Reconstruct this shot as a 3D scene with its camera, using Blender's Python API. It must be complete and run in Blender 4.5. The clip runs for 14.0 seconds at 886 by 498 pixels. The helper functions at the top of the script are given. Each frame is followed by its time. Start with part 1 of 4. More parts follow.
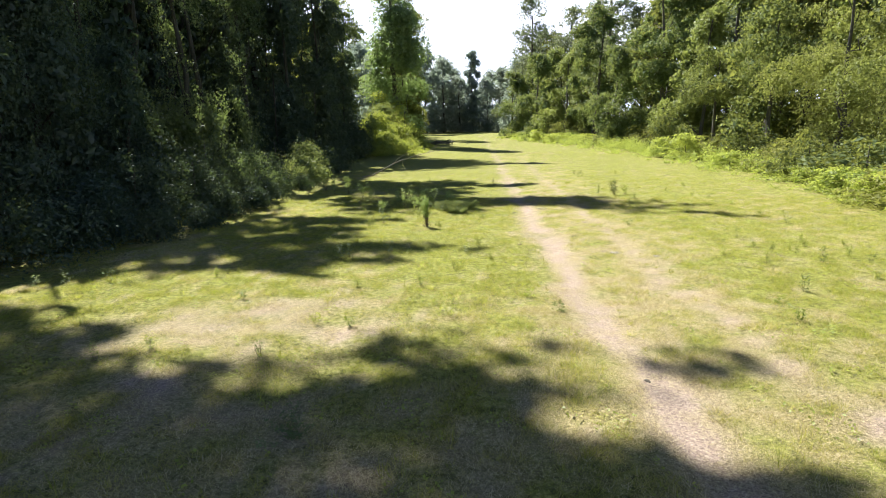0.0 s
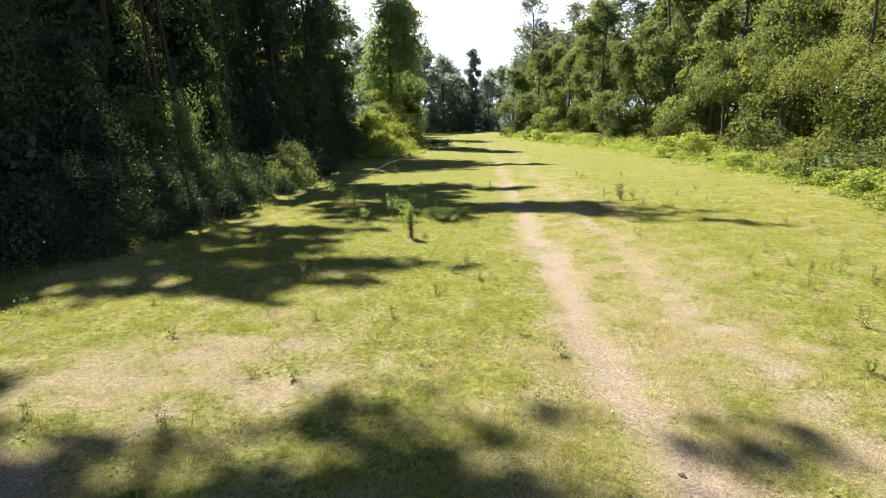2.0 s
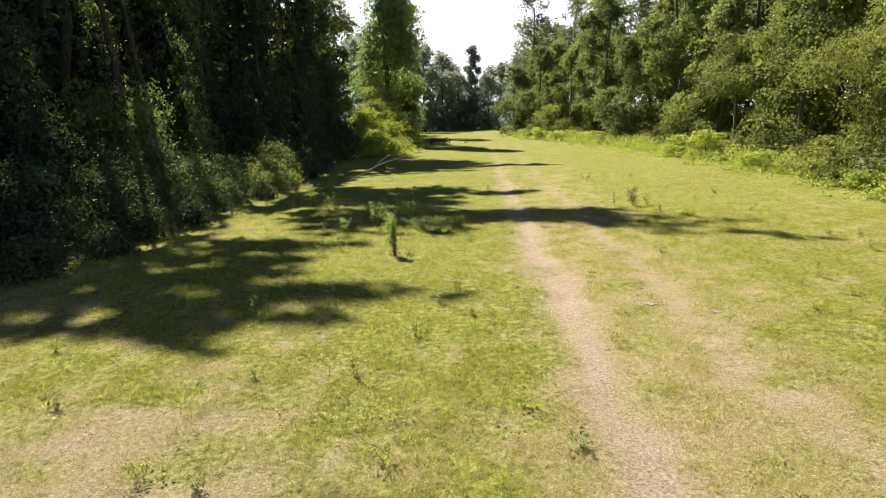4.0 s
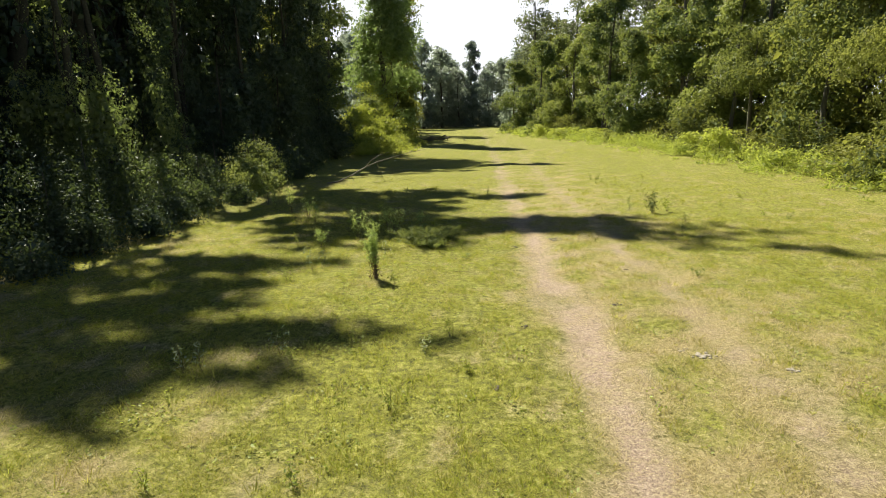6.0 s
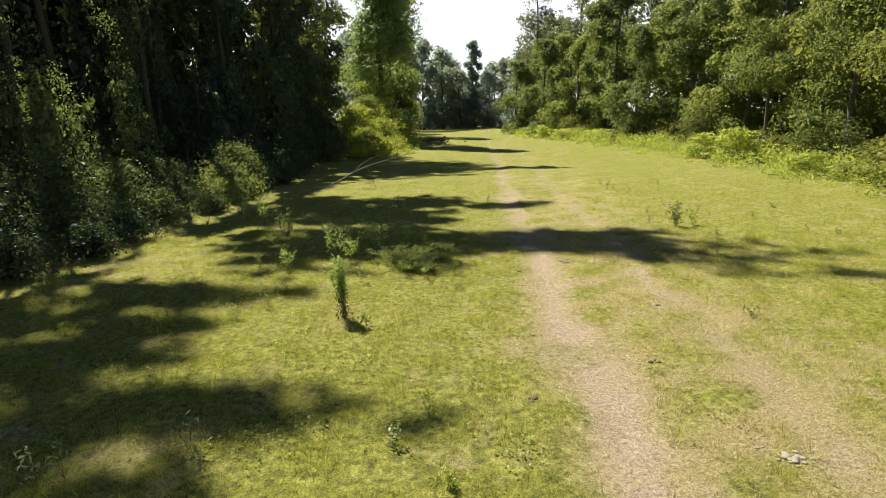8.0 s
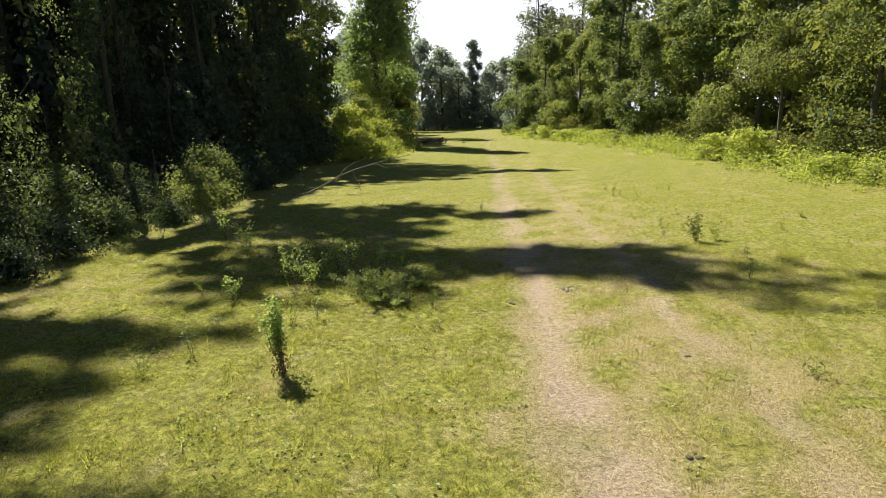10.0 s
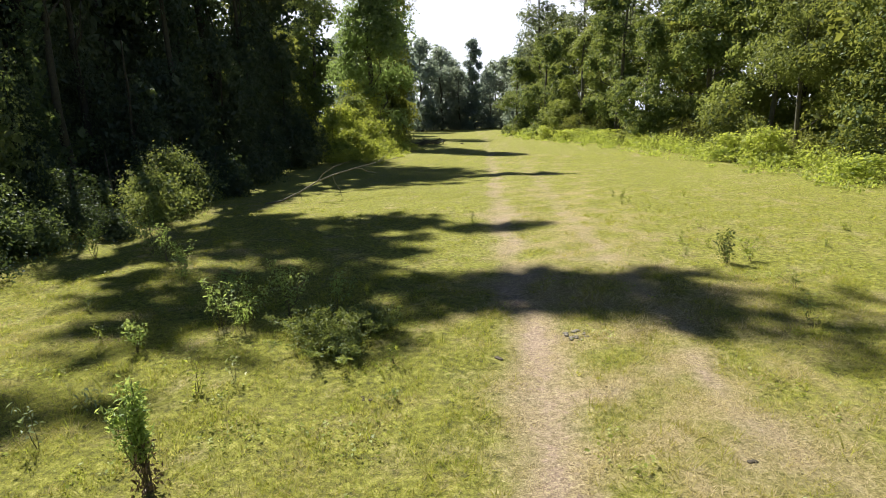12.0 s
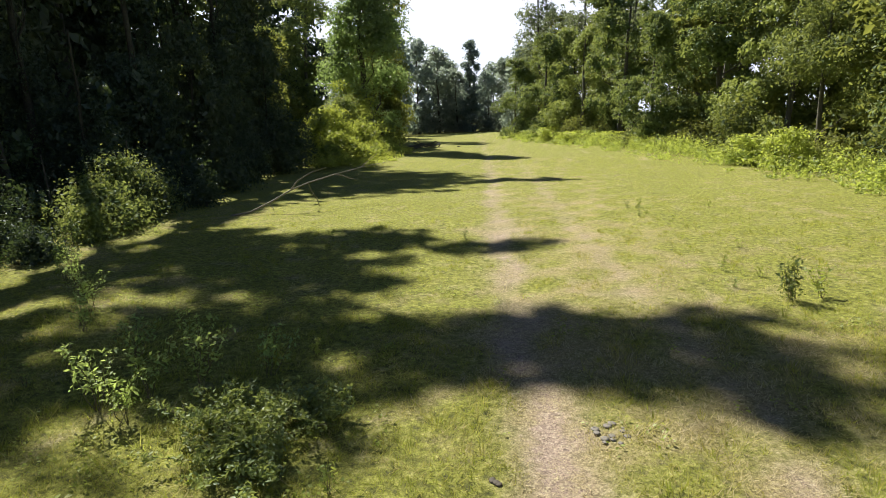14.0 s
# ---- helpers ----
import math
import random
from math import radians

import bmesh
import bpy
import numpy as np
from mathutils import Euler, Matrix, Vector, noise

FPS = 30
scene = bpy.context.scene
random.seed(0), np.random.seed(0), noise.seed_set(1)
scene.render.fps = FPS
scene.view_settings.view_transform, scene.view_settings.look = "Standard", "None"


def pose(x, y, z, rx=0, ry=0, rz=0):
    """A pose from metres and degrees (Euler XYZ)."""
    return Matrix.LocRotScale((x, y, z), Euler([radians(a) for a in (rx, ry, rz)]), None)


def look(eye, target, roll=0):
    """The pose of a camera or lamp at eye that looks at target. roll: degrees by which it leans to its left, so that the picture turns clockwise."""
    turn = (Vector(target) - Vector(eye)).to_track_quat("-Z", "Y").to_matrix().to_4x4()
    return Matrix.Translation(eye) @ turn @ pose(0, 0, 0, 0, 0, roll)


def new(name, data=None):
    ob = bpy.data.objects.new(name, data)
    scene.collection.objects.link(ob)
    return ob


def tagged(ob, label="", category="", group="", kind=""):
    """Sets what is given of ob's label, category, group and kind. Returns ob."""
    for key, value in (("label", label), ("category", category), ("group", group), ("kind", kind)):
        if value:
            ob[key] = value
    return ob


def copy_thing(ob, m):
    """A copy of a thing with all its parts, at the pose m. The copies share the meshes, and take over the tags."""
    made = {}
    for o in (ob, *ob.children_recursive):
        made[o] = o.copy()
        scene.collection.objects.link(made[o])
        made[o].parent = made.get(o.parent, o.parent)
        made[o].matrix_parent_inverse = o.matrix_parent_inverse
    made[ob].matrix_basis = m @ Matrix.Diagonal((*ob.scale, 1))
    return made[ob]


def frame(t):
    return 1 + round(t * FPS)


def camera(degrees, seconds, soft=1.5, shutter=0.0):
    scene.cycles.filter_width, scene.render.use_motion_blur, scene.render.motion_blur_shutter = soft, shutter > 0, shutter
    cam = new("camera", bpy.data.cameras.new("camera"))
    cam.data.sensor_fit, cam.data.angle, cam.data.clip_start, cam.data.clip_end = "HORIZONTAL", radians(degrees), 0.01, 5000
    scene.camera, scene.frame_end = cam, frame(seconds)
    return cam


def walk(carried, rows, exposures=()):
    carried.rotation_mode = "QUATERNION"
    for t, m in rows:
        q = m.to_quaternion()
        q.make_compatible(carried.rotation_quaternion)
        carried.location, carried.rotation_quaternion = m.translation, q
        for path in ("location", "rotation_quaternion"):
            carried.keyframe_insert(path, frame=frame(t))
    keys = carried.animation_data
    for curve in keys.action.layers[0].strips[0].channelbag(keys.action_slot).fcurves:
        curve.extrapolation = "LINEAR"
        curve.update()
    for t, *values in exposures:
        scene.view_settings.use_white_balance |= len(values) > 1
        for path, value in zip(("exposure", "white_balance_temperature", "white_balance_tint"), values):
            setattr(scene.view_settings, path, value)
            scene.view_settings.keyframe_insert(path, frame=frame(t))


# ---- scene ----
# A low flight along a mown two-wheel track through a long clearing between two walls of bottomland forest.

# ---- camera and its way ----
cam = camera(73.7, 14.0, soft=0.9)


def heading(x, y, z, tilt, lean, turn):
    """Pose from an eye point and tilt (90 is level), lean and turn in degrees."""
    up, side = radians(tilt - 90), radians(turn)
    way = Vector((-math.sin(side) * math.cos(up), math.cos(side) * math.cos(up), math.sin(up)))
    return look((x, y, z), Vector((x, y, z)) + way, lean)


PATH = [
    (0.0, 0.509, 0.338, 3.123, 77.62, -1.12, 5.80),
    (0.5, 0.566, 0.842, 3.108, 77.62, -1.16, 5.86),
    (1.0, 0.621, 1.349, 3.093, 77.61, -1.19, 5.93),
    (1.5, 0.671, 1.865, 3.080, 77.60, -1.22, 5.97),
    (2.0, 0.717, 2.396, 3.069, 77.58, -1.26, 6.01),
    (2.5, 0.759, 2.951, 3.061, 77.58, -1.35, 6.06),
    (3.0, 0.800, 3.540, 3.055, 77.58, -1.46, 6.12),
    (5.5, 0.685, 6.444, 2.997, 77.15, -1.37, 6.03),
    (6.0, 0.685, 7.035, 2.982, 77.15, -1.39, 6.04),
    (6.5, 0.681, 7.626, 2.967, 77.17, -1.41, 6.08),
    (7.0, 0.678, 8.213, 2.955, 77.18, -1.43, 6.13),
    (7.5, 0.686, 8.786, 2.939, 77.21, -1.45, 6.20),
    (8.0, 0.703, 9.344, 2.916, 77.26, -1.48, 6.26),
    (10.5, 0.948, 11.984, 2.846, 77.34, -1.69, 6.48),
    (11.0, 0.999, 12.570, 2.823, 77.35, -1.74, 6.55),
    (11.5, 1.050, 13.161, 2.799, 77.38, -1.81, 6.60),
    (12.0, 1.090, 13.760, 2.776, 77.42, -1.87, 6.62),
    (12.5, 1.116, 14.366, 2.753, 77.47, -1.91, 6.62),
    (13.0, 1.120, 14.998, 2.723, 77.53, -1.94, 6.59),
    (13.5, 1.096, 15.655, 2.689, 77.62, -1.97, 6.54),
    (14.0, 1.069, 16.304, 2.664, 77.69, -1.99, 6.49),
]
walk(cam, [(row[0], heading(*row[1:])) for row in PATH],
     exposures=[(0.0, 1.55, 5600, 19), (3.0, 1.33, 6050, 16), (6.5, 1.10, 6350, 13), (11.5, 1.10, 6100, 15), (14.0, 1.10, 5850, 17)])

# ---- daylight: high sun ahead and to one side, hazy summer sky ----
SUN_EL, SUN_AZ = radians(48), math.atan2(-0.62, 0.78)
TO_SUN = Vector((math.sin(SUN_AZ) * math.cos(SUN_EL), math.cos(SUN_AZ) * math.cos(SUN_EL), math.sin(SUN_EL)))
world = bpy.data.worlds.new("world")
scene.world = world
world.use_nodes = True
sky = world.node_tree.nodes.new("ShaderNodeTexSky")
sky.sky_type, sky.sun_disc = "NISHITA", False
sky.sun_elevation, sky.sun_rotation = SUN_EL, SUN_AZ % (2 * math.pi)
sky.air_density, sky.dust_density, sky.ozone_density = 1.1, 0.4, 2.2
wn, wl = world.node_tree.nodes, world.node_tree.links
# summer haze: the sky pales evenly all round towards the horizon
haze_co, haze_split, haze_fall = wn.new("ShaderNodeTexCoord"), wn.new("ShaderNodeSeparateXYZ"), wn.new("ShaderNodeMapRange")
wl.new(haze_co.outputs["Generated"], haze_split.inputs[0])
wl.new(haze_split.outputs["Z"], haze_fall.inputs["Value"])
haze_fall.interpolation_type = "SMOOTHSTEP"
for key, value in (("From Min", 0.16), ("From Max", 0.36), ("To Min", 0.95), ("To Max", 0.0)):
    haze_fall.inputs[key].default_value = value
haze_mix = wn.new("ShaderNodeMix")
haze_mix.data_type = "RGBA"
haze_mix.inputs[7].default_value = (17.5, 18.0, 18.7, 1)
wl.new(haze_fall.outputs[0], haze_mix.inputs[0])
wl.new(sky.outputs[0], haze_mix.inputs[6])
wl.new(haze_mix.outputs[2], wn["Background"].inputs[0])
wn["Background"].inputs[1].default_value = 0.030
sun = new("sun", bpy.data.lights.new("sun", "SUN"))
sun.data.energy, sun.data.angle, sun.data.color = 5.0, radians(0.7), (1.0, 0.915, 0.70)
sun.matrix_world = look((0, 0, 60), Vector((0, 0, 60)) - TO_SUN)

# ---- smooth noise and the plan of the clearing ----


def wave(x, y, scale, seed):
    """Smooth pseudo-noise in -1..1 over the plan."""
    r = np.random.default_rng(seed)
    total = np.zeros_like(np.asarray(x, float))
    for _ in range(7):
        a, f, p = r.uniform(0, 2 * math.pi), r.uniform(0.6, 1.7) / scale, r.uniform(0, 2 * math.pi)
        total = total + np.sin((x * math.cos(a) + y * math.sin(a)) * f * 2 * math.pi + p)
    return total / 3.2


TRACK_Y = [-60, 0, 5.3, 8.4, 11.2, 15.8, 20.3, 29, 42, 63, 105, 140]
TRACK_X = [2.95, 2.68, 2.52, 2.22, 1.86, 1.66, 1.42, 0.85, 0.4, -0.6, -2.8, -5.5]


def track_x(y):
    return np.interp(y, TRACK_Y, TRACK_X)


def worn(x, y):
    """How bare the ground is, 0..1: two wheel tracks and a few dry patches."""
    d1 = (x - track_x(y) + 0.16 * wave(x, y, 2.1, 3)) / (0.33 + 0.08 * wave(x, y, 3.0, 4))
    d2 = (x - track_x(y) - 1.88 + 0.14 * wave(x, y, 2.4, 5)) / (0.27 + 0.08 * wave(x, y, 3.1, 6))
    fade = np.interp(y, [0, 18, 26, 40, 70], [1.0, 1.0, 0.75, 0.55, 0.4])
    bare = fade * ((0.75 * np.exp(-d1 ** 2 * 1.3) + 0.3 * np.exp(-d1 ** 2 * 0.25)) * (0.82 + 0.3 * wave(x, y, 1.3, 8)) + (0.34 * np.exp(-d2 ** 2 * 1.3) + 0.16 * np.exp(-d2 ** 2 * 0.2)) * (0.95 + 0.45 * wave(x, y, 1.1, 9)))
    bare = bare + 0.34 * np.clip(wave(x, y, 1.9, 14) + 0.15, 0, 1) * np.clip(wave(x, y, 0.7, 15) + 0.3, 0, 1)
    for px, py, rx, ry, s in ((-3.91, 9.09, 2.05, 1.08, 0.75), (-1.75, 8.34, 1.40, 0.86, 0.50), (-3.47, 6.61, 1.08, 0.76, 0.60), (-2.18, 9.85, 1.51, 0.65, 0.45), (-5.42, 8.01, 0.97, 0.54, 0.60), (-2.50, 11.25, 1.73, 0.86, 0.30), (-5.6, 5.3, 3.4, 1.9, 0.55), (-0.88, 5.31, 1.73, 1.30, 0.45), (-7.0, 13.6, 2.4, 1.6, 0.4)):
        q = ((x - px) / rx) ** 2 + ((y - py) / ry) ** 2
        bare = bare + 0.6 * s * np.exp(-q) * (0.9 + 0.5 * wave(x, y, 1.1, 12))
    return np.clip(bare, 0, 1)


def dryness(x, y):
    """How yellow the turf is, 0..1."""
    d = 0.40 + 0.15 * wave(x, y, 5.0, 21) + 0.22 * wave(x, y, 1.4, 22) - 0.16 * np.clip((y - 22) / 20, 0, 1)
    d = d + 0.22 * np.exp(-((x - track_x(y) - 0.9) / 2.2) ** 2) - 0.12 * (x < -3) - 0.12 * np.clip((x - 4.2) / 1.5, 0, 1) * np.clip((y - 9) / 4, 0, 1) - 0.36 * np.exp(-((x + 1.3) / 2.7) ** 2) * np.clip((y - 8.5) / 4, 0, 1)
    return np.clip(d + 0.35 * worn(x, y), 0, 1)


def rise(x, y):
    """Height of the ground: nearly flat, with small humps."""
    z = 0.025 * wave(x, y, 6.0, 31) + 0.012 * wave(x, y, 1.7, 32)
    return z - 0.035 * np.exp(-((x - track_x(y)) / 0.35) ** 2) - 0.02 * np.exp(-((x - track_x(y) - 1.88) / 0.3) ** 2)


# Where the tall trees shade the clearing: ellipses on the plan (x, y, half width, half depth, turn in degrees).
SHADE = [(-2.8, 5.4, 2.4, 1.9, 0), (-7.79, 7.47, 2.48, 1.94, 0), (-5.0, 5.2, 3.7, 2.4, 0), (-0.6, 6.8, 1.84, 1.8, 0), (-0.67, 4.02, 2.81, 2.48, 0), (3.1, 7.65, 1.1, 0.45, -8), (1.85, 6.7, 0.6, 0.42, 0), (2.15, 4.9, 1.5, 0.85, 0),
         (-9.2, 13.4, 3.2, 2.4, 0), (-4.9, 13.85, 2.8, 1.75, 5), (-2.1, 14.62, 1.6, 0.62, 12), (-4.4, 12.3, 0.9, 0.45, -15), (-3.3, 11.5, 0.5, 0.28, -30),
         (-6.5, 16.0, 2.7, 2.0, 0), (-5.2, 18.65, 2.2, 0.75, 4), (-4.7, 16.3, 1.5, 1.3, 0), (-2.8, 22.55, 3.3, 2.45, 0),
         (-6.0, 28.0, 3.6, 3.0, 0), (0.8, 23.2, 2.4, 1.35, 0), (3.2, 22.9, 2.2, 1.75, 0), (5.2, 21.9, 2.3, 1.25, -28), (4.5, 21.4, 1.1, 0.6, 0), (7.2, 19.8, 1.6, 0.5, -38),
         (6.6, 22.6, 0.9, 0.3, -20), (0.6, 28.7, 1.5, 0.8, 0), (-2.4, 29.6, 1.6, 1.4, 0), (-6.4, 43.0, 6.2, 5.6, 0), (-3.4, 26.6, 2.8, 1.9, 0), (1.6, 42.3, 2.2, 0.75, 0),
         (-9.5, 34.0, 2.6, 8.0, 0), (-9.0, 50.0, 3.0, 4.5, 0)]


# Sunlit gaps inside that shade: x, y, half width, half depth.
GAPS = [(-0.9, 7.3, 0.55, 0.22), (-6.1, 16.4, 1.0, 0.16), (-5.15, 14.5, 0.6, 0.14), (-3.9, 7.35, 1.0, 0.16), (-2.9, 6.75, 0.35, 0.16), (1.2, 6.45, 0.3, 0.2), (-0.3, 25.7, 0.7, 0.4), (5.9, 21.9, 0.8, 0.3),
        (6.6, 20.9, 0.9, 0.28), (4.6, 22.3, 0.5, 0.2), (-2.0, 20.9, 1.1, 0.32), (2.9, 24.2, 0.9, 0.2)]


def shade_depth(x, y):
    """How deep a spot lies in the shade of the crowns (above 0: shaded): ragged patches with fingers along x and small gaps."""
    wx, wy = x + 0.45 * wave(x, y, 2.6, 41) + 0.2 * wave(x, y, 0.8, 42), y + 0.3 * wave(x, y, 2.2, 43) + 0.16 * wave(x, y, 0.7, 44)
    rag = 0.36 * wave(x * 0.45, y, 0.9, 46) + 0.28 * wave(x * 0.6, y, 0.45, 47)
    depth = np.full(np.shape(x), -9.0)
    for cx, cy, a, b, turn in SHADE:
        c, s = math.cos(radians(turn)), math.sin(radians(turn))
        u, v = (wx - cx) * c + (wy - cy) * s, (wy - cy) * c - (wx - cx) * s
        depth = np.maximum(depth, 1 + rag * (1.8 if cx > 4 or (cy > 6.5 and cy < 9 and cx > -2) else 1.0) - (u / a) ** 2 - (v / b) ** 2)
    for cx, cy, a, b in GAPS:
        depth = np.where(((wx - cx) / a) ** 2 + ((wy - cy) / b) ** 2 < 1, -1.0, depth)
    return depth


def shaded(x, y):
    return shade_depth(x, y) > 0


def lets_light_pass(p):
    """True for crown points that keep the sun off forest floor or a shaded part of the clearing only."""
    k = p[:, 2] / TO_SUN.z
    gx, gy = p[:, 0] - TO_SUN.x * k, p[:, 1] - TO_SUN.y * k
    edge = np.interp(gy, [0, 9.0, 9.4, 10.8, 11.3, 16, 18, 30, 45, 52, 56], [-8, -8, -9.5, -9.5, -7.8, -7.4, -7.0, -7.0, -8.5, -9.5, -11.5])
    return (gx < edge + 0.5 * wave(gx, gy, 4.0, 45)) | shaded(gx, gy) | (gy < 2.5) | (gx > 12)


# Openings in the canopy, each at a spot on the forest edge that the sun reaches: x, y, z, width.
FLECKS = [(-9.7, 24.7, 1.3, 0.4), (-9.6, 25.4, 0.9, 0.4), (-9.7, 28.6, 1.4, 0.85), (-10.0, 28.7, 2.3, 0.6), (-9.9, 29.6, 1.9, 0.6), (-9.6, 29.9, 1.0, 0.85), (-9.7, 31.0, 0.8, 0.6), (-10.0, 26.9, 1.4, 0.4), (-11.8, 23.9, 5.6, 0.45), (-11.8, 24.3, 4.5, 0.5), (-11.8, 24.5, 3.6, 0.5), (-11.8, 22.9, 6.1, 0.5), (-11.8, 21.3, 5.6, 0.35), (-11.8, 20.7, 4.1, 0.35), (-11.0, 24.0, 1.4, 0.35),
          (-10.6, 24.6, 1.2, 0.4), (-11.0, 30.3, 1.2, 0.85), (-10.6, 31.3, 0.8, 0.8), (-10.8, 29.0, 1.6, 0.7), (-11.8, 19.8, 5.2, 0.3), (-11.5, 30.0, 5.4, 0.4), (-11.5, 39.6, 3.0, 0.7),
          (-10.6, 25.6, 1.0, 0.35), (-11.5, 26.0, 4.9, 0.35), (-11.0, 13.4, 1.2, 0.4), (-11.5, 18.3, 4.0, 0.3), (-12.0, 44.8, 7.2, 0.6), (-11.8, 35.0, 4.0, 0.3),
          (-12.5, 47.1, 1.9, 0.5), (-12.4, 47.9, 1.0, 0.55), (-12.5, 36.1, 6.7, 0.6), (-12.5, 33.0, 5.5, 0.4), (-12.3, 31.8, 4.6, 0.5), (-12.3, 32.6, 3.6, 0.45), (-12.3, 31.4, 6.4, 0.5), (-12.4, 34.4, 4.4, 0.4), (-12.4, 33.6, 6.6, 0.45), (-12.3, 30.6, 3.2, 0.4), (-12.3, 26.5, 4.6, 0.9), (-12.3, 26.1, 6.2, 0.9), (-12.5, 27.5, 3.3, 0.7), (-12.7, 27.9, 5.4, 0.8), (-12.1, 25.2, 3.0, 0.6), (-11.4, 26.3, 1.4, 0.6), (-12.2, 25.5, 6.0, 0.5), (-12.2, 25.8, 5.2, 0.45), (-12.2, 26.4, 4.2, 0.5), (-12.2, 27.0, 3.5, 0.5), (-12.2, 27.8, 4.8, 0.4),
          (-12.2, 30.9, 7.1, 0.4), (-12.2, 33.5, 2.3, 0.35), (-9.6, 31.5, 1.6, 0.8), (-9.8, 32.5, 2.0, 0.7), (-9.2, 30.8, 1.0, 0.8), (-9.8, 33.2, 1.4, 0.6), (-10.0, 25.1, 1.2, 0.5), (-11.7, 23.6, 5.8, 0.5), (-11.4, 24.5, 5.5, 0.65), (-11.2, 25.2, 4.9, 0.6), (-11.2, 24.7, 4.1, 0.6), (-11.0, 25.0, 3.2, 0.6), (-11.6, 30.8, 4.9, 0.5), (-11.8, 21.6, 4.3, 0.4)]

fleck_rng = np.random.default_rng(47)
for _ in range(46):
    FLECKS.append((fleck_rng.uniform(-13.2, -11.0), 14 + 36 * fleck_rng.uniform(0, 1) ** 1.3, 0.8 + 9 * fleck_rng.uniform(0, 1), fleck_rng.uniform(0.14, 0.34)))


def in_fleck(p):
    """True for crown points that stand in the way of the sun at one of those spots."""
    hit, way = np.zeros(len(p), bool), np.array(TO_SUN)
    for x, y, z, width in FLECKS:
        d = p - np.array((x, y, z))
        along = d @ way
        hit |= (along > 0.25) & (np.linalg.norm(d - along[:, None] * way, axis=1) < width)
    return hit


# ---- materials ----
def material(name):
    m = bpy.data.materials.new(name)
    m.use_nodes = True
    nt = m.node_tree
    nt.nodes.clear()
    out = nt.nodes.new("ShaderNodeOutputMaterial")
    return m, nt, out


def node(nt, kind, **sets):
    n = nt.nodes.new(kind)
    for key, value in sets.items():
        n.inputs[key.replace("_", " ")].default_value = value
    return n


def ramp(nt, factor, stops):
    r = nt.nodes.new("ShaderNodeValToRGB")
    while len(r.color_ramp.elements) < len(stops):
        r.color_ramp.elements.new(0.5)
    for e, (at, c) in zip(r.color_ramp.elements, stops):
        e.position, e.color = at, (*c, 1)
    nt.links.new(factor, r.inputs[0])
    return r.outputs[0]


def blend(nt, factor, a, b, kind="MIX"):
    m = nt.nodes.new("ShaderNodeMix")
    m.data_type, m.blend_type = "RGBA", kind
    for value, socket in ((factor, m.inputs[0]), (a, m.inputs[6]), (b, m.inputs[7])):
        if isinstance(value, (int, float)):
            socket.default_value = value
        elif isinstance(value, tuple):
            socket.default_value = (*value, 1)
        else:
            nt.links.new(value, socket)
    return m.outputs[2]


def grain(nt, scale, detail=4.0, rough=0.6):
    co = nt.nodes.new("ShaderNodeTexCoord")
    n = node(nt, "ShaderNodeTexNoise", Scale=scale, Detail=detail, Roughness=rough)
    nt.links.new(co.outputs["Object"], n.inputs["Vector"])
    return n.outputs["Fac"]


def foliage(name, dark, light, through_colour, shine=0.03, clear=0.33):
    """Leaves that differ one by one and tree by tree, and let some sun through."""
    m, nt, out = material(name)
    geo, info = nt.nodes.new("ShaderNodeNewGeometry"), nt.nodes.new("ShaderNodeObjectInfo")
    patch = grain(nt, 0.55, 2.0)
    mixed = nt.nodes.new("ShaderNodeMath")
    mixed.operation = "MULTIPLY_ADD"
    nt.links.new(geo.outputs["Random Per Island"], mixed.inputs[0])
    mixed.inputs[1].default_value = 0.55
    half = nt.nodes.new("ShaderNodeMath")
    half.operation = "MULTIPLY_ADD"
    nt.links.new(patch, half.inputs[0])
    half.inputs[1].default_value = 0.6
    shift = nt.nodes.new("ShaderNodeMath")
    shift.operation = "MULTIPLY_ADD"
    nt.links.new(info.outputs["Random"], shift.inputs[0])
    shift.inputs[1].default_value, shift.inputs[2].default_value = 0.55, -0.32
    nt.links.new(shift.outputs[0], half.inputs[2])
    nt.links.new(half.outputs[0], mixed.inputs[2])
    colour = ramp(nt, mixed.outputs[0], [(0.1, dark), (0.85, light)])
    colour = blend(nt, 1.0, colour, ramp(nt, info.outputs["Random"], [(0.0, (0.84, 1.0, 1.12)), (0.5, (1.0, 1.0, 1.0)), (1.0, (1.16, 1.03, 0.8))]), "MULTIPLY")
    glow = blend(nt, mixed.outputs[0], tuple(c * 0.7 for c in through_colour), through_colour)
    diffuse, trans = node(nt, "ShaderNodeBsdfDiffuse"), node(nt, "ShaderNodeBsdfTranslucent")
    gloss = node(nt, "ShaderNodeBsdfGlossy", Color=(0.9, 0.95, 1, 1), Roughness=0.5)
    nt.links.new(colour, diffuse.inputs["Color"])
    nt.links.new(glow, trans.inputs["Color"])
    a, b = nt.nodes.new("ShaderNodeMixShader"), nt.nodes.new("ShaderNodeMixShader")
    a.inputs[0].default_value, b.inputs[0].default_value = clear, shine
    nt.links.new(diffuse.outputs[0], a.inputs[1]), nt.links.new(trans.outputs[0], a.inputs[2])
    nt.links.new(a.outputs[0], b.inputs[1]), nt.links.new(gloss.outputs[0], b.inputs[2])
    nt.links.new(b.outputs[0], out.inputs[0])
    return m


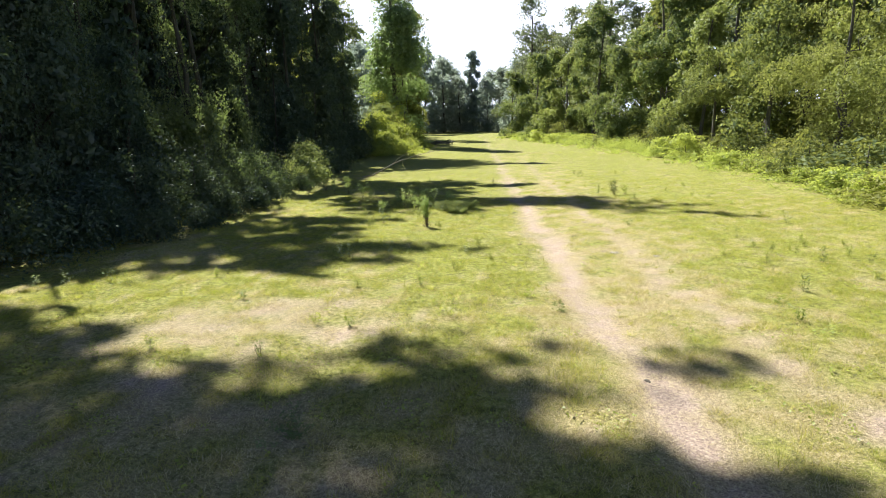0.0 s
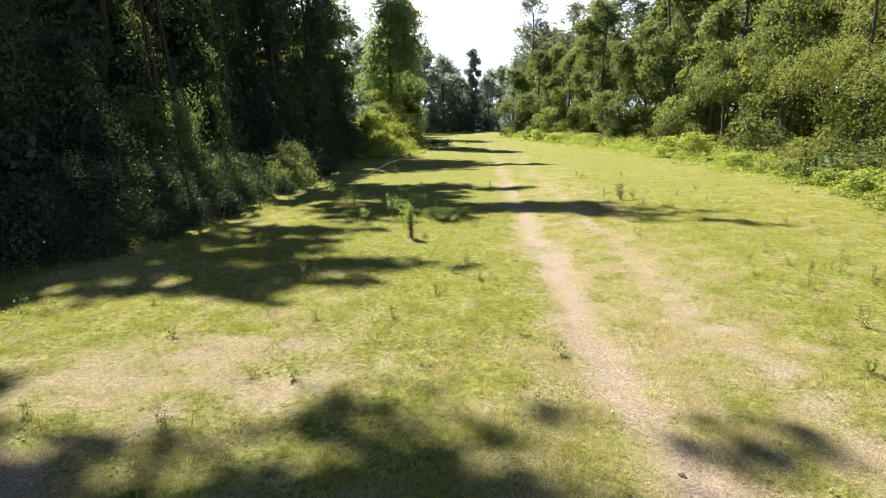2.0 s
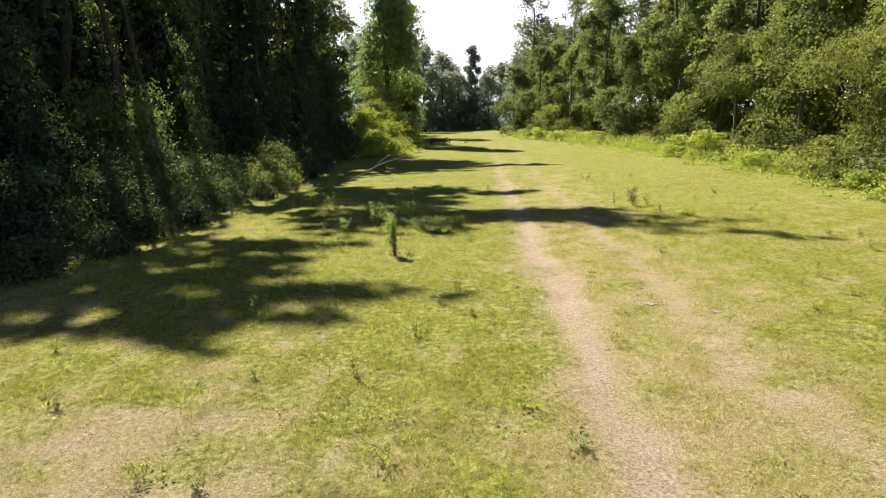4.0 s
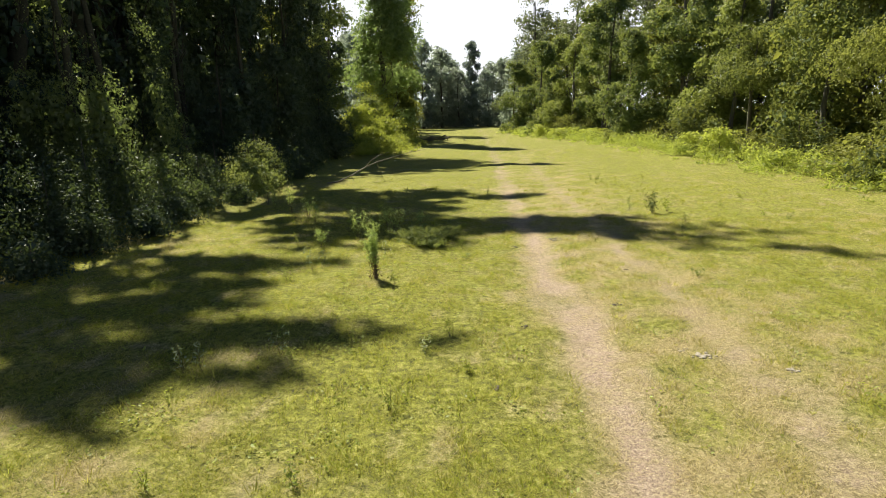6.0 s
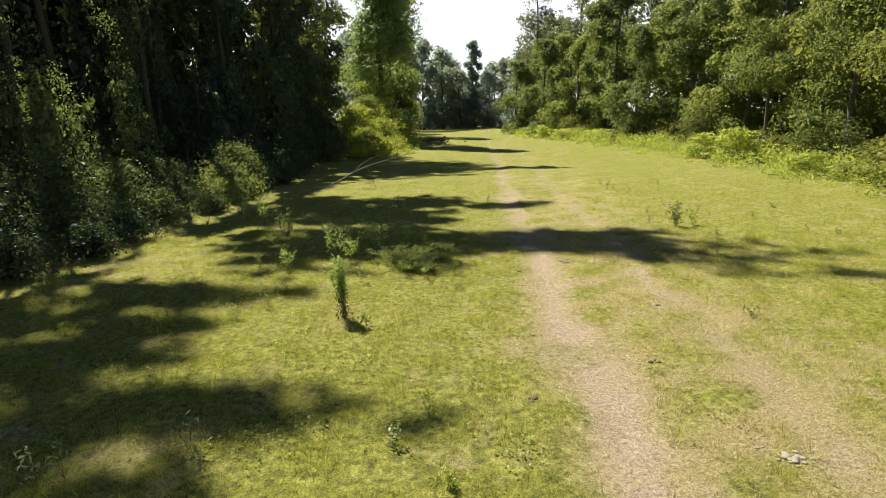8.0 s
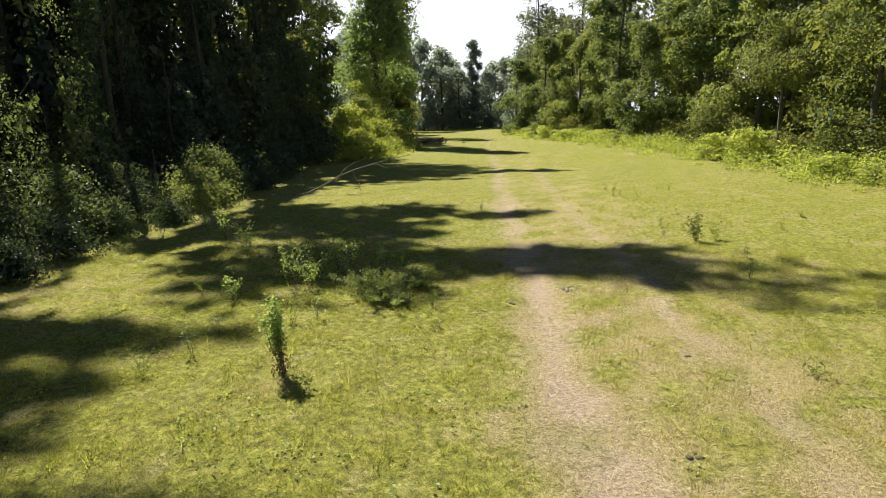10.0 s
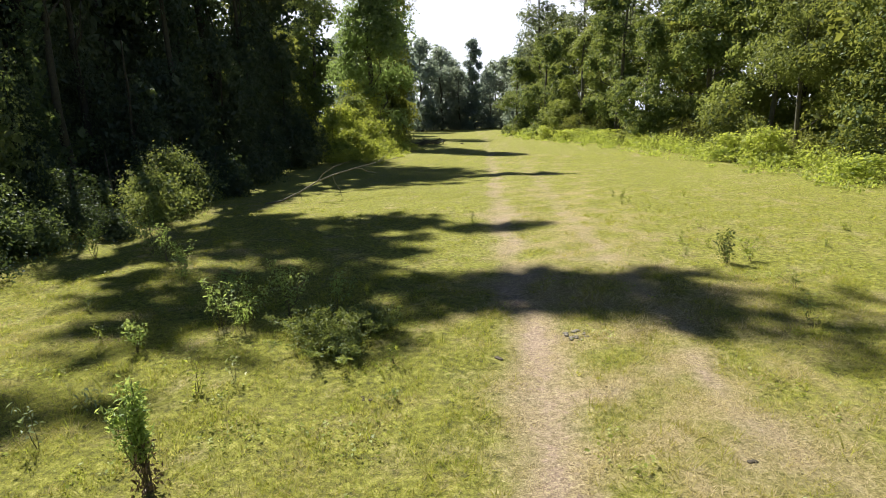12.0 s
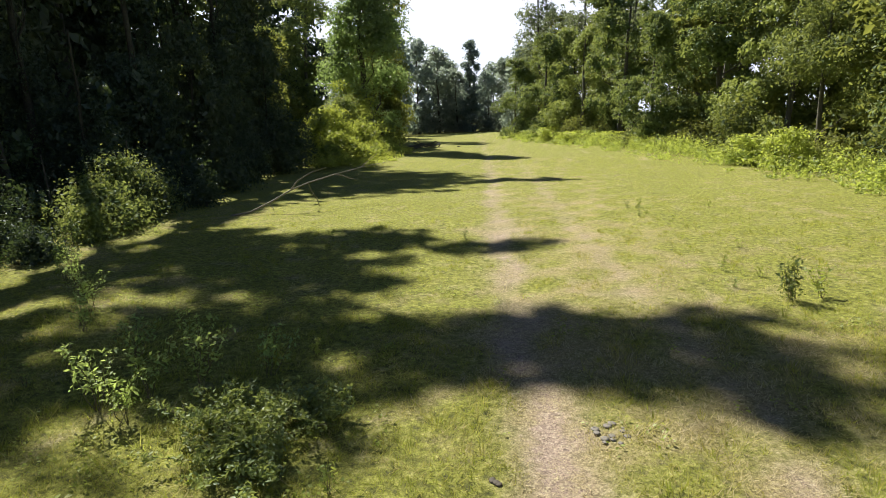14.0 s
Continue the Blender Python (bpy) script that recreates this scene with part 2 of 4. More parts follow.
# forest wall leaf with its shade put into the colour
LEAF_SHADE = foliage("shade_toned_leaf", (0.022, 0.038, 0.024), (0.064, 0.092, 0.052), (0.14, 0.20, 0.05), shine=0.03, clear=0.22)
# lighter copy of that leaf, for plants that should look sunflecked
LEAF_FLECKED = foliage("fleck_toned_vine_leaf", (0.032, 0.052, 0.028), (0.11, 0.15, 0.06), (0.28, 0.37, 0.09), shine=0.03, clear=0.34)
# darkened so the high crowns, out of view, let less sun through
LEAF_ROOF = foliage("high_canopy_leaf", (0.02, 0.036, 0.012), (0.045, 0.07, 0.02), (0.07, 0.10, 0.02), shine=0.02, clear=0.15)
# vine leaf copy for the sunny side, with sunlight put into its colour
LEAF_SUNVINE = foliage("sun_toned_vine_leaf", (0.05, 0.08, 0.03), (0.20, 0.24, 0.078), (0.42, 0.47, 0.10), shine=0.015, clear=0.35)
LEAF_OAK = foliage("broad_leaf", (0.036, 0.058, 0.026), (0.19, 0.22, 0.068), (0.36, 0.39, 0.07), shine=0.012, clear=0.36)
LEAF_GREY = foliage("grey_green_leaf", (0.06, 0.085, 0.05), (0.17, 0.20, 0.12), (0.28, 0.33, 0.14), clear=0.42)
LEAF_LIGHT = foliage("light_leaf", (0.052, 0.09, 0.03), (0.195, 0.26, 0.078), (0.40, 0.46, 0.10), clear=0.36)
LEAF_POPLAR = foliage("poplar_leaf", (0.07, 0.115, 0.045), (0.22, 0.29, 0.10), (0.40, 0.54, 0.15), clear=0.42)
LEAF_BRUSH = foliage("brush_leaf", (0.09, 0.14, 0.02), (0.28, 0.34, 0.05), (0.50, 0.56, 0.08), clear=0.46)
LEAF_LIME = foliage("lime_leaf", (0.08, 0.125, 0.018), (0.30, 0.36, 0.05), (0.58, 0.66, 0.10), clear=0.55)
# distance haze put into the leaf colour: paler and bluer than the near leaves
LEAF_HAZED = foliage("far_hazed_leaf", (0.13, 0.165, 0.15), (0.24, 0.28, 0.24), (0.36, 0.43, 0.32), clear=0.6)
LEAF_WITHERED = foliage("withered_leaf", (0.05, 0.035, 0.022), (0.17, 0.125, 0.075), (0.12, 0.08, 0.04), clear=0.2)
LEAF_WEED = foliage("weed_leaf", (0.15, 0.22, 0.05), (0.31, 0.40, 0.11), (0.60, 0.74, 0.18), clear=0.5)
LEAF_PALE = foliage("pale_weed_leaf", (0.20, 0.26, 0.13), (0.42, 0.47, 0.28), (0.35, 0.42, 0.15))


def bark_material():
    m, nt, out = material("bark")
    p = node(nt, "ShaderNodeBsdfPrincipled", Roughness=0.9)
    n1, n2 = grain(nt, 9, 5), grain(nt, 1.3, 3)
    c = ramp(nt, n1, [(0.3, (0.035, 0.028, 0.022)), (0.7, (0.11, 0.09, 0.07))])
    c = blend(nt, n2, c, (0.10, 0.105, 0.08))
    nt.links.new(c, p.inputs["Base Color"])
    bump = node(nt, "ShaderNodeBump", Strength=0.6, Distance=0.03)
    nt.links.new(n1, bump.inputs["Height"]), nt.links.new(bump.outputs[0], p.inputs["Normal"])
    nt.links.new(p.outputs[0], out.inputs[0])
    return m


BARK = bark_material()


def plain_wood(name, a, b):
    m, nt, out = material(name)
    p = node(nt, "ShaderNodeBsdfPrincipled", Roughness=0.8)
    nt.links.new(ramp(nt, grain(nt, 14, 4), [(0.3, a), (0.7, b)]), p.inputs["Base Color"])
    nt.links.new(p.outputs[0], out.inputs[0])
    return m


# darker copy of the bark: forest shade put in so stems barely show
SHADE_BARK = plain_wood("shade_toned_bark", (0.018, 0.017, 0.011), (0.045, 0.045, 0.026))
DEADWOOD = plain_wood("bleached_wood", (0.10, 0.09, 0.07), (0.23, 0.205, 0.165))
STEM = plain_wood("weed_stem", (0.07, 0.06, 0.03), (0.15, 0.13, 0.06))
GREY_STONE = plain_wood("grey_stone", (0.10, 0.095, 0.08), (0.24, 0.22, 0.185))
STONE = plain_wood("pale_stone", (0.2, 0.18, 0.14), (0.42, 0.385, 0.32))
DUNG = plain_wood("dried_dung", (0.035, 0.028, 0.02), (0.09, 0.075, 0.05))


def ground_material():
    m, nt, out = material("turf_and_soil")
    p = node(nt, "ShaderNodeBsdfPrincipled", Roughness=0.95)
    p.inputs["Specular IOR Level"].default_value = 0.1
    bare, dry = nt.nodes.new("ShaderNodeAttribute"), nt.nodes.new("ShaderNodeAttribute")
    bare.attribute_name, dry.attribute_name = "bare", "dry"
    fine, mid, big = grain(nt, 60, 8, 0.85), grain(nt, 6, 5, 0.7), grain(nt, 0.8, 3)
    clump, bits, patch = grain(nt, 10, 5, 0.7), grain(nt, 26, 4, 0.75), grain(nt, 2.0, 4, 0.65)
    green = ramp(nt, clump, [(0.33, (0.075, 0.08, 0.03)), (0.5, (0.185, 0.195, 0.042)), (0.66, (0.315, 0.335, 0.065))])
    straw = ramp(nt, bits, [(0.3, (0.15, 0.125, 0.06)), (0.5, (0.27, 0.23, 0.105)), (0.68, (0.42, 0.37, 0.20))])
    soil = ramp(nt, bits, [(0.3, (0.15, 0.12, 0.10)), (0.5, (0.335, 0.262, 0.205)), (0.68, (0.48, 0.415, 0.35))])

    def pushed(base, by, gain, low, high):
        a = node(nt, "ShaderNodeMath")
        a.operation = "MULTIPLY_ADD"
        nt.links.new(by, a.inputs[0])
        a.inputs[1].default_value = gain
        nt.links.new(base, a.inputs[2])
        r = node(nt, "ShaderNodeMapRange", From_Min=low, From_Max=high)
        nt.links.new(a.outputs[0], r.inputs["Value"])
        return r.outputs[0]

    turf = blend(nt, pushed(pushed(dry.outputs["Fac"], patch, 1.6, 1.0, 2.0), bits, 0.9, 0.55, 1.2), green, straw)
    litter = blend(nt, pushed(bits, patch, 0.8, 0.86, 1.25), soil, straw)
    c = blend(nt, pushed(bare.outputs["Fac"], clump, 1.5, 0.85, 1.6), turf, litter)
    c = blend(nt, 1.0, c, ramp(nt, fine, [(0.40, (0.5, 0.49, 0.48)), (0.5, (1.02, 1.02, 1.02)), (0.6, (1.5, 1.5, 1.45))]), "MULTIPLY")
    nt.links.new(c, p.inputs["Base Color"])
    bump = node(nt, "ShaderNodeBump", Strength=0.7, Distance=0.03)
    nt.links.new(fine, bump.inputs["Height"]), nt.links.new(bump.outputs[0], p.inputs["Normal"])
    nt.links.new(p.outputs[0], out.inputs[0])
    return m


def grass_material():
    m, nt, out = material("grass_blade")
    geo, dry = nt.nodes.new("ShaderNodeNewGeometry"), nt.nodes.new("ShaderNodeAttribute")
    dry.attribute_name = "dry"
    a = node(nt, "ShaderNodeMath")
    a.operation = "MULTIPLY_ADD"
    nt.links.new(geo.outputs["Random Per Island"], a.inputs[0])
    a.inputs[1].default_value = 0.6
    nt.links.new(dry.outputs["Fac"], a.inputs[2])
    c = ramp(nt, a.outputs[0], [(0.12, (0.218, 0.258, 0.036)), (0.42, (0.325, 0.312, 0.068)), (0.74, (0.40, 0.345, 0.185)), (0.96, (0.50, 0.435, 0.32))])
    diffuse, trans = node(nt, "ShaderNodeBsdfDiffuse"), node(nt, "ShaderNodeBsdfTranslucent")
    nt.links.new(c, diffuse.inputs["Color"])
    nt.links.new(blend(nt, 1.0, c, (1.6, 1.65, 1.2), "MULTIPLY"), trans.inputs["Color"])
    mix = nt.nodes.new("ShaderNodeMixShader")
    mix.inputs[0].default_value = 0.5
    nt.links.new(diffuse.outputs[0], mix.inputs[1]), nt.links.new(trans.outputs[0], mix.inputs[2])
    nt.links.new(mix.outputs[0], out.inputs[0])
    return m


GROUND, GRASS = ground_material(), grass_material()


# ---- mesh builders ----
def mesh_of(name, verts, faces, mat, smooth=False, layers=()):
    """A mesh from an array of points and an array of equal-sided faces; layers: named values, one per point."""
    me = bpy.data.meshes.new(name)
    verts, faces = np.asarray(verts, np.float32), np.asarray(faces, np.int32)
    sides = faces.shape[1]
    me.vertices.add(len(verts)), me.loops.add(faces.size), me.polygons.add(len(faces))
    me.vertices.foreach_set("co", verts.ravel())
    me.loops.foreach_set("vertex_index", faces.ravel())
    me.polygons.foreach_set("loop_start", np.arange(0, faces.size, sides, dtype=np.int32))
    me.polygons.foreach_set("loop_total", np.full(len(faces), sides, np.int32))
    if smooth:
        me.polygons.foreach_set("use_smooth", np.ones(len(faces), bool))
    for key, values in layers:
        me.attributes.new(key, "FLOAT", "POINT").data.foreach_set("value", np.asarray(values, np.float32))
    me.materials.append(mat)
    me.update(calc_edges=True)
    return me


def part(name, me, parent, label=""):
    ob = new(name, me)
    ob.parent = parent
    return tagged(ob, label) if label else ob


def unit(v):
    return v / np.maximum(np.linalg.norm(v, axis=1, keepdims=True), 1e-6)


def leaf_mesh(name, centres, size, mat, rng, up=0.55, droop=0.0, narrow=0.55, facing=None):
    """One folded four-cornered leaf at each centre."""
    n = len(centres)
    normal = unit(unit(rng.normal(size=(n, 3))) + np.array([0, 0, up]) + (0 if facing is None else facing))
    axis = unit(np.cross(normal, rng.normal(size=(n, 3))) - np.array([0, 0, droop]))
    side = unit(np.cross(axis, normal))
    length = np.broadcast_to(size, (n,)) * rng.uniform(0.65, 1.35, n)
    a, s = axis * length[:, None] / 2, side * length[:, None] * narrow / 2
    fold = normal * length[:, None] * 0.12
    v = np.stack([centres - a, centres + s + fold, centres + a, centres - s + fold], 1).reshape(-1, 3)
    k = np.arange(n)[:, None] * 4
    f = np.concatenate([k + [0, 1, 2], k + [0, 2, 3]], 1).reshape(-1, 3)
    return mesh_of(name, v, f, mat)


def sprays(lobes, count, per, spread, rng, hollow=0.78):
    """Points in small sprays over the outer part of a set of ellipsoids (x, y, z, rx, ry, rz)."""
    lobes = np.asarray(lobes, float)
    weight = (lobes[:, 3] * lobes[:, 4] + lobes[:, 3] * lobes[:, 5] + lobes[:, 4] * lobes[:, 5])
    pick = rng.choice(len(lobes), count // per, p=weight / weight.sum())
    way = unit(rng.normal(size=(len(pick), 3)))
    reach = rng.uniform(hollow, 1.0, (len(pick), 1)) ** 0.6
    bumpy = 1 + 0.2 * np.sin(way @ np.array([5.1, 3.7, 4.3]) + pick * 1.7) * np.cos(way @ np.array([-3.3, 5.9, 2.7]) + pick * 2.9)
    stray = np.where(rng.uniform(0, 1, (len(pick), 1)) < 0.05, rng.uniform(1.0, 1.35, (len(pick), 1)), 1.0)
    hubs = lobes[pick, :3] + way * reach * stray * bumpy[:, None] * lobes[pick, 3:]
    # each spray is a flat tilted fan whose tips hang down
    flat = np.repeat(unit(way * 0.45 + np.array([0, 0, 0.75]) + rng.normal(size=way.shape) * 0.3), per, 0)
    off = rng.normal(size=(len(hubs) * per, 3)) * 1.2 * spread
    off -= 0.8 * flat * (off * flat).sum(1, keepdims=True)
    off[:, 2] -= 0.35 * np.linalg.norm(off, axis=1)
    pts = np.repeat(hubs, per, 0) + off
    return pts, np.repeat(way, per, 0)


def tube(path, radii, sides=7):
    """Points and quads of a tapered round limb along a path."""
    path, radii = np.asarray(path, float), np.asarray(radii, float)
    ang = np.linspace(0, 2 * math.pi, sides, endpoint=False)
    tangent = unit(np.gradient(path, axis=0))
    ref = np.where(np.abs(tangent[:, 2:3]) > 0.9, np.array([[1.0, 0, 0]]), np.array([[0, 0, 1.0]]))
    u = unit(np.cross(tangent, ref))
    w = np.cross(tangent, u)
    rings = path[:, None] + radii[:, None, None] * (np.cos(ang)[None, :, None] * u[:, None] + np.sin(ang)[None, :, None] * w[:, None])
    i, j = np.meshgrid(np.arange(len(path) - 1), np.arange(sides), indexing="ij")
    f = np.stack([i * sides + j, i * sides + (j + 1) % sides, (i + 1) * sides + (j + 1) % sides, (i + 1) * sides + j], -1).reshape(-1, 4)
    return rings.reshape(-1, 3), f


def joined(tubes):
    v, f, at = [], [], 0
    for tv, tf in tubes:
        v.append(tv), f.append(tf + at)
        at += len(tv)
    return np.concatenate(v), np.concatenate(f)


def wander(a, b, bend, steps, rng):
    """A crooked line between two points."""
    t = np.linspace(0, 1, steps)[:, None]
    off = rng.normal(size=(steps, 3)) * bend
    off[0] = off[-1] = 0
    return np.asarray(a) * (1 - t) + np.asarray(b) * t + off


def woody(base, top, radius, ends, rng, foot=None):
    """A tapered trunk from base to top with limbs that leave it for the given ends."""
    base, top = np.asarray(base, float), np.asarray(top, float)
    line = wander(base, top, 0.007 * np.linalg.norm(top - base), 7, rng)
    rad = radius * np.linspace(1, 0.3, 7)
    rad[0] *= 1.35
    tubes = [tube(line, rad, 8)]
    for e in ends:
        e = np.asarray(e, float)
        h = np.clip((e[2] - base[2]) / max(top[2] - base[2], 0.1) - rng.uniform(0.08, 0.3), 0.12, 0.9)
        start = base + (top - base) * h
        length = np.linalg.norm(e - start)
        if foot is not None and not lets_light_pass(start + (e - start) * np.linspace(0, 1, 7)[:, None] + np.asarray(foot)).all():
            continue
        tubes.append(tube(wander(start, e, 0.05 * length, 5, rng), radius * (1 - 0.7 * h) * np.array([0.42, 0.32, 0.22, 0.13, 0.04]), 5))
    return joined(tubes)


PROFILES = {
    "round": lambda h: np.sqrt(np.clip(1 - (2 * h - 0.95) ** 2, 0.05, 1)),
    "tower": lambda h: np.clip(1.0 - 0.8 * h ** 1.7, 0.15, 1),
    "cone": lambda h: np.clip(1.02 - h, 0.08, 1) ** 0.95 * np.clip(h * 7 + 0.75, 0, 1),
    "column": lambda h: np.clip(1.15 - h ** 3, 0.25, 1) * np.clip(0.75 + 0.4 * np.sin(h * 9), 0.5, 1),
    "full": lambda h: np.clip(0.86 + 0.35 * np.sin(h * 3.0) - 0.95 * np.clip(h - 0.55, 0, 1) ** 1.3 * 2, 0.18, 1.1),
    "bush": lambda h: np.sqrt(np.clip(1 - (h * 0.98) ** 2, 0.05, 1)),
}


def crown_lobes(height, radius, low, profile, count, lobe, rng, stretch=1.0):
    """Ellipsoids that fill a crown of a given outline, larger low down."""
    h = rng.uniform(0, 1, count) ** 0.9
    r = radius * PROFILES[profile](h)
    a = rng.uniform(0, 2 * math.pi, count)
    d = r * np.sqrt(rng.uniform(0.1, 1, count)) * 0.85
    size = lobe * rng.uniform(0.45, 1.5, count) * (0.75 + 0.4 * (1 - h))
    z = np.maximum(low + h * (height - low - size * 0.5), size * 0.75 * stretch)
    return np.stack([np.cos(a) * d, np.sin(a) * d, z, size, size, size * 0.75 * stretch], 1)


def tree(at, name, label, height, radius, low, profile, leaf, mat, count, seed, lobes=26, lobe=None, droop=0.1, per=9, trunk=None, carve=False, flecks=True,
         category="tree", group="", stretch=1.0, spread=0.28, core_share=0.12, bark=None, core_size=2.0):
    """A woody plant: trunk with limbs, and a crown of single leaves in sprays."""
    rng = np.random.default_rng(seed)
    lobe = lobe or radius * 0.34
    shapes = crown_lobes(height, radius, low, profile, lobes, lobe, rng, stretch)
    pts, out = sprays(shapes, count, per, spread, rng)
    inner = shapes.copy()
    inner[:, 3:] *= 0.55
    core, core_out = sprays(inner, int(count * core_share), 2, spread * 0.5, rng, 0.05)
    # leaves turn outwards from their bough and from the whole crown
    middle = np.array([0, 0, low + 0.45 * (height - low)])
    out = np.concatenate([out, core_out]) * 0.5 + unit((np.concatenate([pts, core]) - middle) * np.array([1, 1, 0.6])) * 0.3
    sizes = np.concatenate([np.full(len(pts), leaf), np.full(len(core), leaf * core_size)])
    pts = np.concatenate([pts, core])
    ok = pts[:, 2] > np.where(sizes > leaf, leaf * 1.2, 0.03)
    if carve:
        ok &= lets_light_pass(pts + np.array([at[0], at[1], 0]))
        if flecks:
            ok &= ~in_fleck(pts + np.array([at[0], at[1], 0]))
    pts, sizes, out = pts[ok], sizes[ok], out[ok]
    ob = tagged(new(name), label, category, group)
    ob.location = (at[0], at[1], float(rise(np.array(at[0]), np.array(at[1]))) - 0.02)
    thick = trunk or 0.012 * height + 0.05
    lean = rng.normal(size=2) * 0.03 * height
    v, f = woody((0, 0, -0.15), (lean[0], lean[1], height * 0.86), thick, shapes[rng.choice(len(shapes), min(9, len(shapes)), False), :3], rng, (at[0], at[1], 0) if carve else None)
    part("trunk", mesh_of("trunk", v, f, bark or BARK, True), ob)
    part("crown", leaf_mesh("crown", pts, sizes, mat, rng, up=0.35, droop=droop, facing=out), ob)
    return ob


def placed(ob, x, y, turn, size):
    """A copy of a plant at another place, turned and scaled."""
    z = float(rise(np.array(x), np.array(y))) - 0.02
    c = copy_thing(ob, pose(x, y, z, 0, 0, turn))
    c.scale = (size, size, size * (0.92 + 0.16 * ((turn * 7) % 10) / 10))
    return c


# ---- the ground: one sheet to the horizon, fine where the camera passes ----
def build_ground():
    def steps(low, a, b, high, fine):
        inner = np.arange(a, b + fine / 2, fine)
        g = 1.22 ** np.arange(1, 40)
        left = a - np.cumsum(fine * g)
        right = b + np.cumsum(fine * g)
        return np.concatenate([[low], left[left > low][::-1], inner, right[right < high], [high]])
    xs, ys = steps(-1600, -12, 13, 1600, 0.22), steps(-1600, 2, 46, 1600, 0.22)
    gx, gy = np.meshgrid(xs, ys)
    x, y = gx.ravel(), gy.ravel()
    near = np.exp(-((x / 60) ** 2 + ((y - 40) / 120) ** 2))
    v = np.stack([x, y, rise(x, y) * near], 1)
    nx = len(xs)
    i, j = np.meshgrid(np.arange(len(ys) - 1), np.arange(nx - 1), indexing="ij")
    k = (i * nx + j).ravel()
    f = np.stack([k, k + 1, k + nx + 1, k + nx], 1)
    me = mesh_of("ground", v, f, GROUND, True, [("bare", worn(x, y) * (y < 150)), ("dry", dryness(x, y))])
    tagged(new("ground", me), "flat grazed clearing with two worn pale wheel tracks", "ground", kind="structure")


build_ground()


def build_grass():
    """Short grazed turf: single blades, denser and finer where the camera passes low."""
    rng = np.random.default_rng(11)
    zones = ((-9, 9, 3.2, 12, 2700, 0.038, 0.0065), (-10, 13.5, 12, 24, 1300, 0.042, 0.008), (-11, 15, 24, 36, 340, 0.036, 0.010), (-12, 15, 36, 56, 70, 0.045, 0.016))
    vs, dr = [], []
    for x0, x1, y0, y1, density, tall, wide in zones:
        n = int((x1 - x0) * (y1 - y0) * density)
        x, y = rng.uniform(x0, x1, n), rng.uniform(y0, y1, n)
        seen = np.abs(x - 0.6 + 0.11 * (y - 0.8)) < 0.85 * (y - 0.8) + 1
        x, y = x[seen], y[seen]
        n = len(x)
        bare, d = worn(x, y), dryness(x, y) + 0.2 * wave(x, y, 0.5, 54) + 0.12 * wave(x, y, 0.17, 55)
        lush = wave(x, y, 1.1, 51) * 0.5 + wave(x, y, 0.45, 52) * 0.35
        keep = rng.uniform(0, 1, n) > bare * 0.5 + np.clip(-lush, 0, 0.5) * 0.5
        x, y, bare, d, lush = x[keep], y[keep], bare[keep], d[keep], lush[keep]
        n = len(x)
        h = tall * rng.uniform(0.4, 1.25, n) * (1 + np.clip(lush, -0.4, 1.0) * 1.2) * (1 - 0.72 * bare)
        a = rng.uniform(0, 2 * math.pi, n)
        tilt = rng.uniform(0.3, 2.4, n) + bare * 1.6
        z = rise(x, y)
        base = np.stack([x, y, z - 0.004], 1)
        across = np.stack([-np.sin(a), np.cos(a), np.zeros(n)], 1) * (wide * rng.uniform(0.5, 1.2, n) / 2)[:, None]
        tip = base + np.stack([np.cos(a) * h * tilt, np.sin(a) * h * tilt, h], 1)
        vs.append(np.stack([base - across, base + across, tip], 1).reshape(-1, 3))
        dr.append(np.repeat(np.clip(d * 0.75 + bare * 0.5 - 0.25 * np.clip(lush, 0, 1) - 0.05, 0, 0.75), 3))
    # taller tufts left standing in the grazed turf
    n, per = 5200, 22
    tx, ty = rng.uniform(-8, 11, n), rng.uniform(4, 32, n)
    ok = (worn(tx, ty) < 0.35) & (wave(tx, ty, 2.4, 53) + 0.5 * wave(tx, ty, 0.7, 56) > 0.05)
    tx, ty = np.repeat(tx[ok], per), np.repeat(ty[ok], per)
    n = len(tx)
    size = np.repeat(0.35 + 0.95 * rng.uniform(0, 1, n // per) ** 2.5, per)
    a, out = rng.uniform(0, 2 * math.pi, n), rng.uniform(0, 1, n) ** 0.5
    x, y = tx + np.cos(a) * out * 0.11 * size, ty + np.sin(a) * out * 0.11 * size
    h = 0.13 * size * rng.uniform(0.45, 1.2, n)
    base = np.stack([x, y, rise(x, y) - 0.004], 1)
    across = np.stack([-np.sin(a), np.cos(a), np.zeros(n)], 1) * 0.0032
    tip = base + np.stack([np.cos(a) * h * (0.2 + 0.8 * out), np.sin(a) * h * (0.2 + 0.8 * out), h], 1)
    vs.append(np.stack([base - across, base + across, tip], 1).reshape(-1, 3))
    dr.append(np.repeat(np.clip(dryness(tx, ty) * 0.5 - 0.2 + 0.15 * (size - 0.9), 0, 0.45), 3))
    v = np.concatenate(vs)
    me = mesh_of("grass", v, np.arange(len(v)).reshape(-1, 3), GRASS, layers=[("dry", np.concatenate(dr))])
    tagged(new("grass", me), "short grazed yellow-green grass with dry straw patches", "grass", kind="stuff")


build_grass()

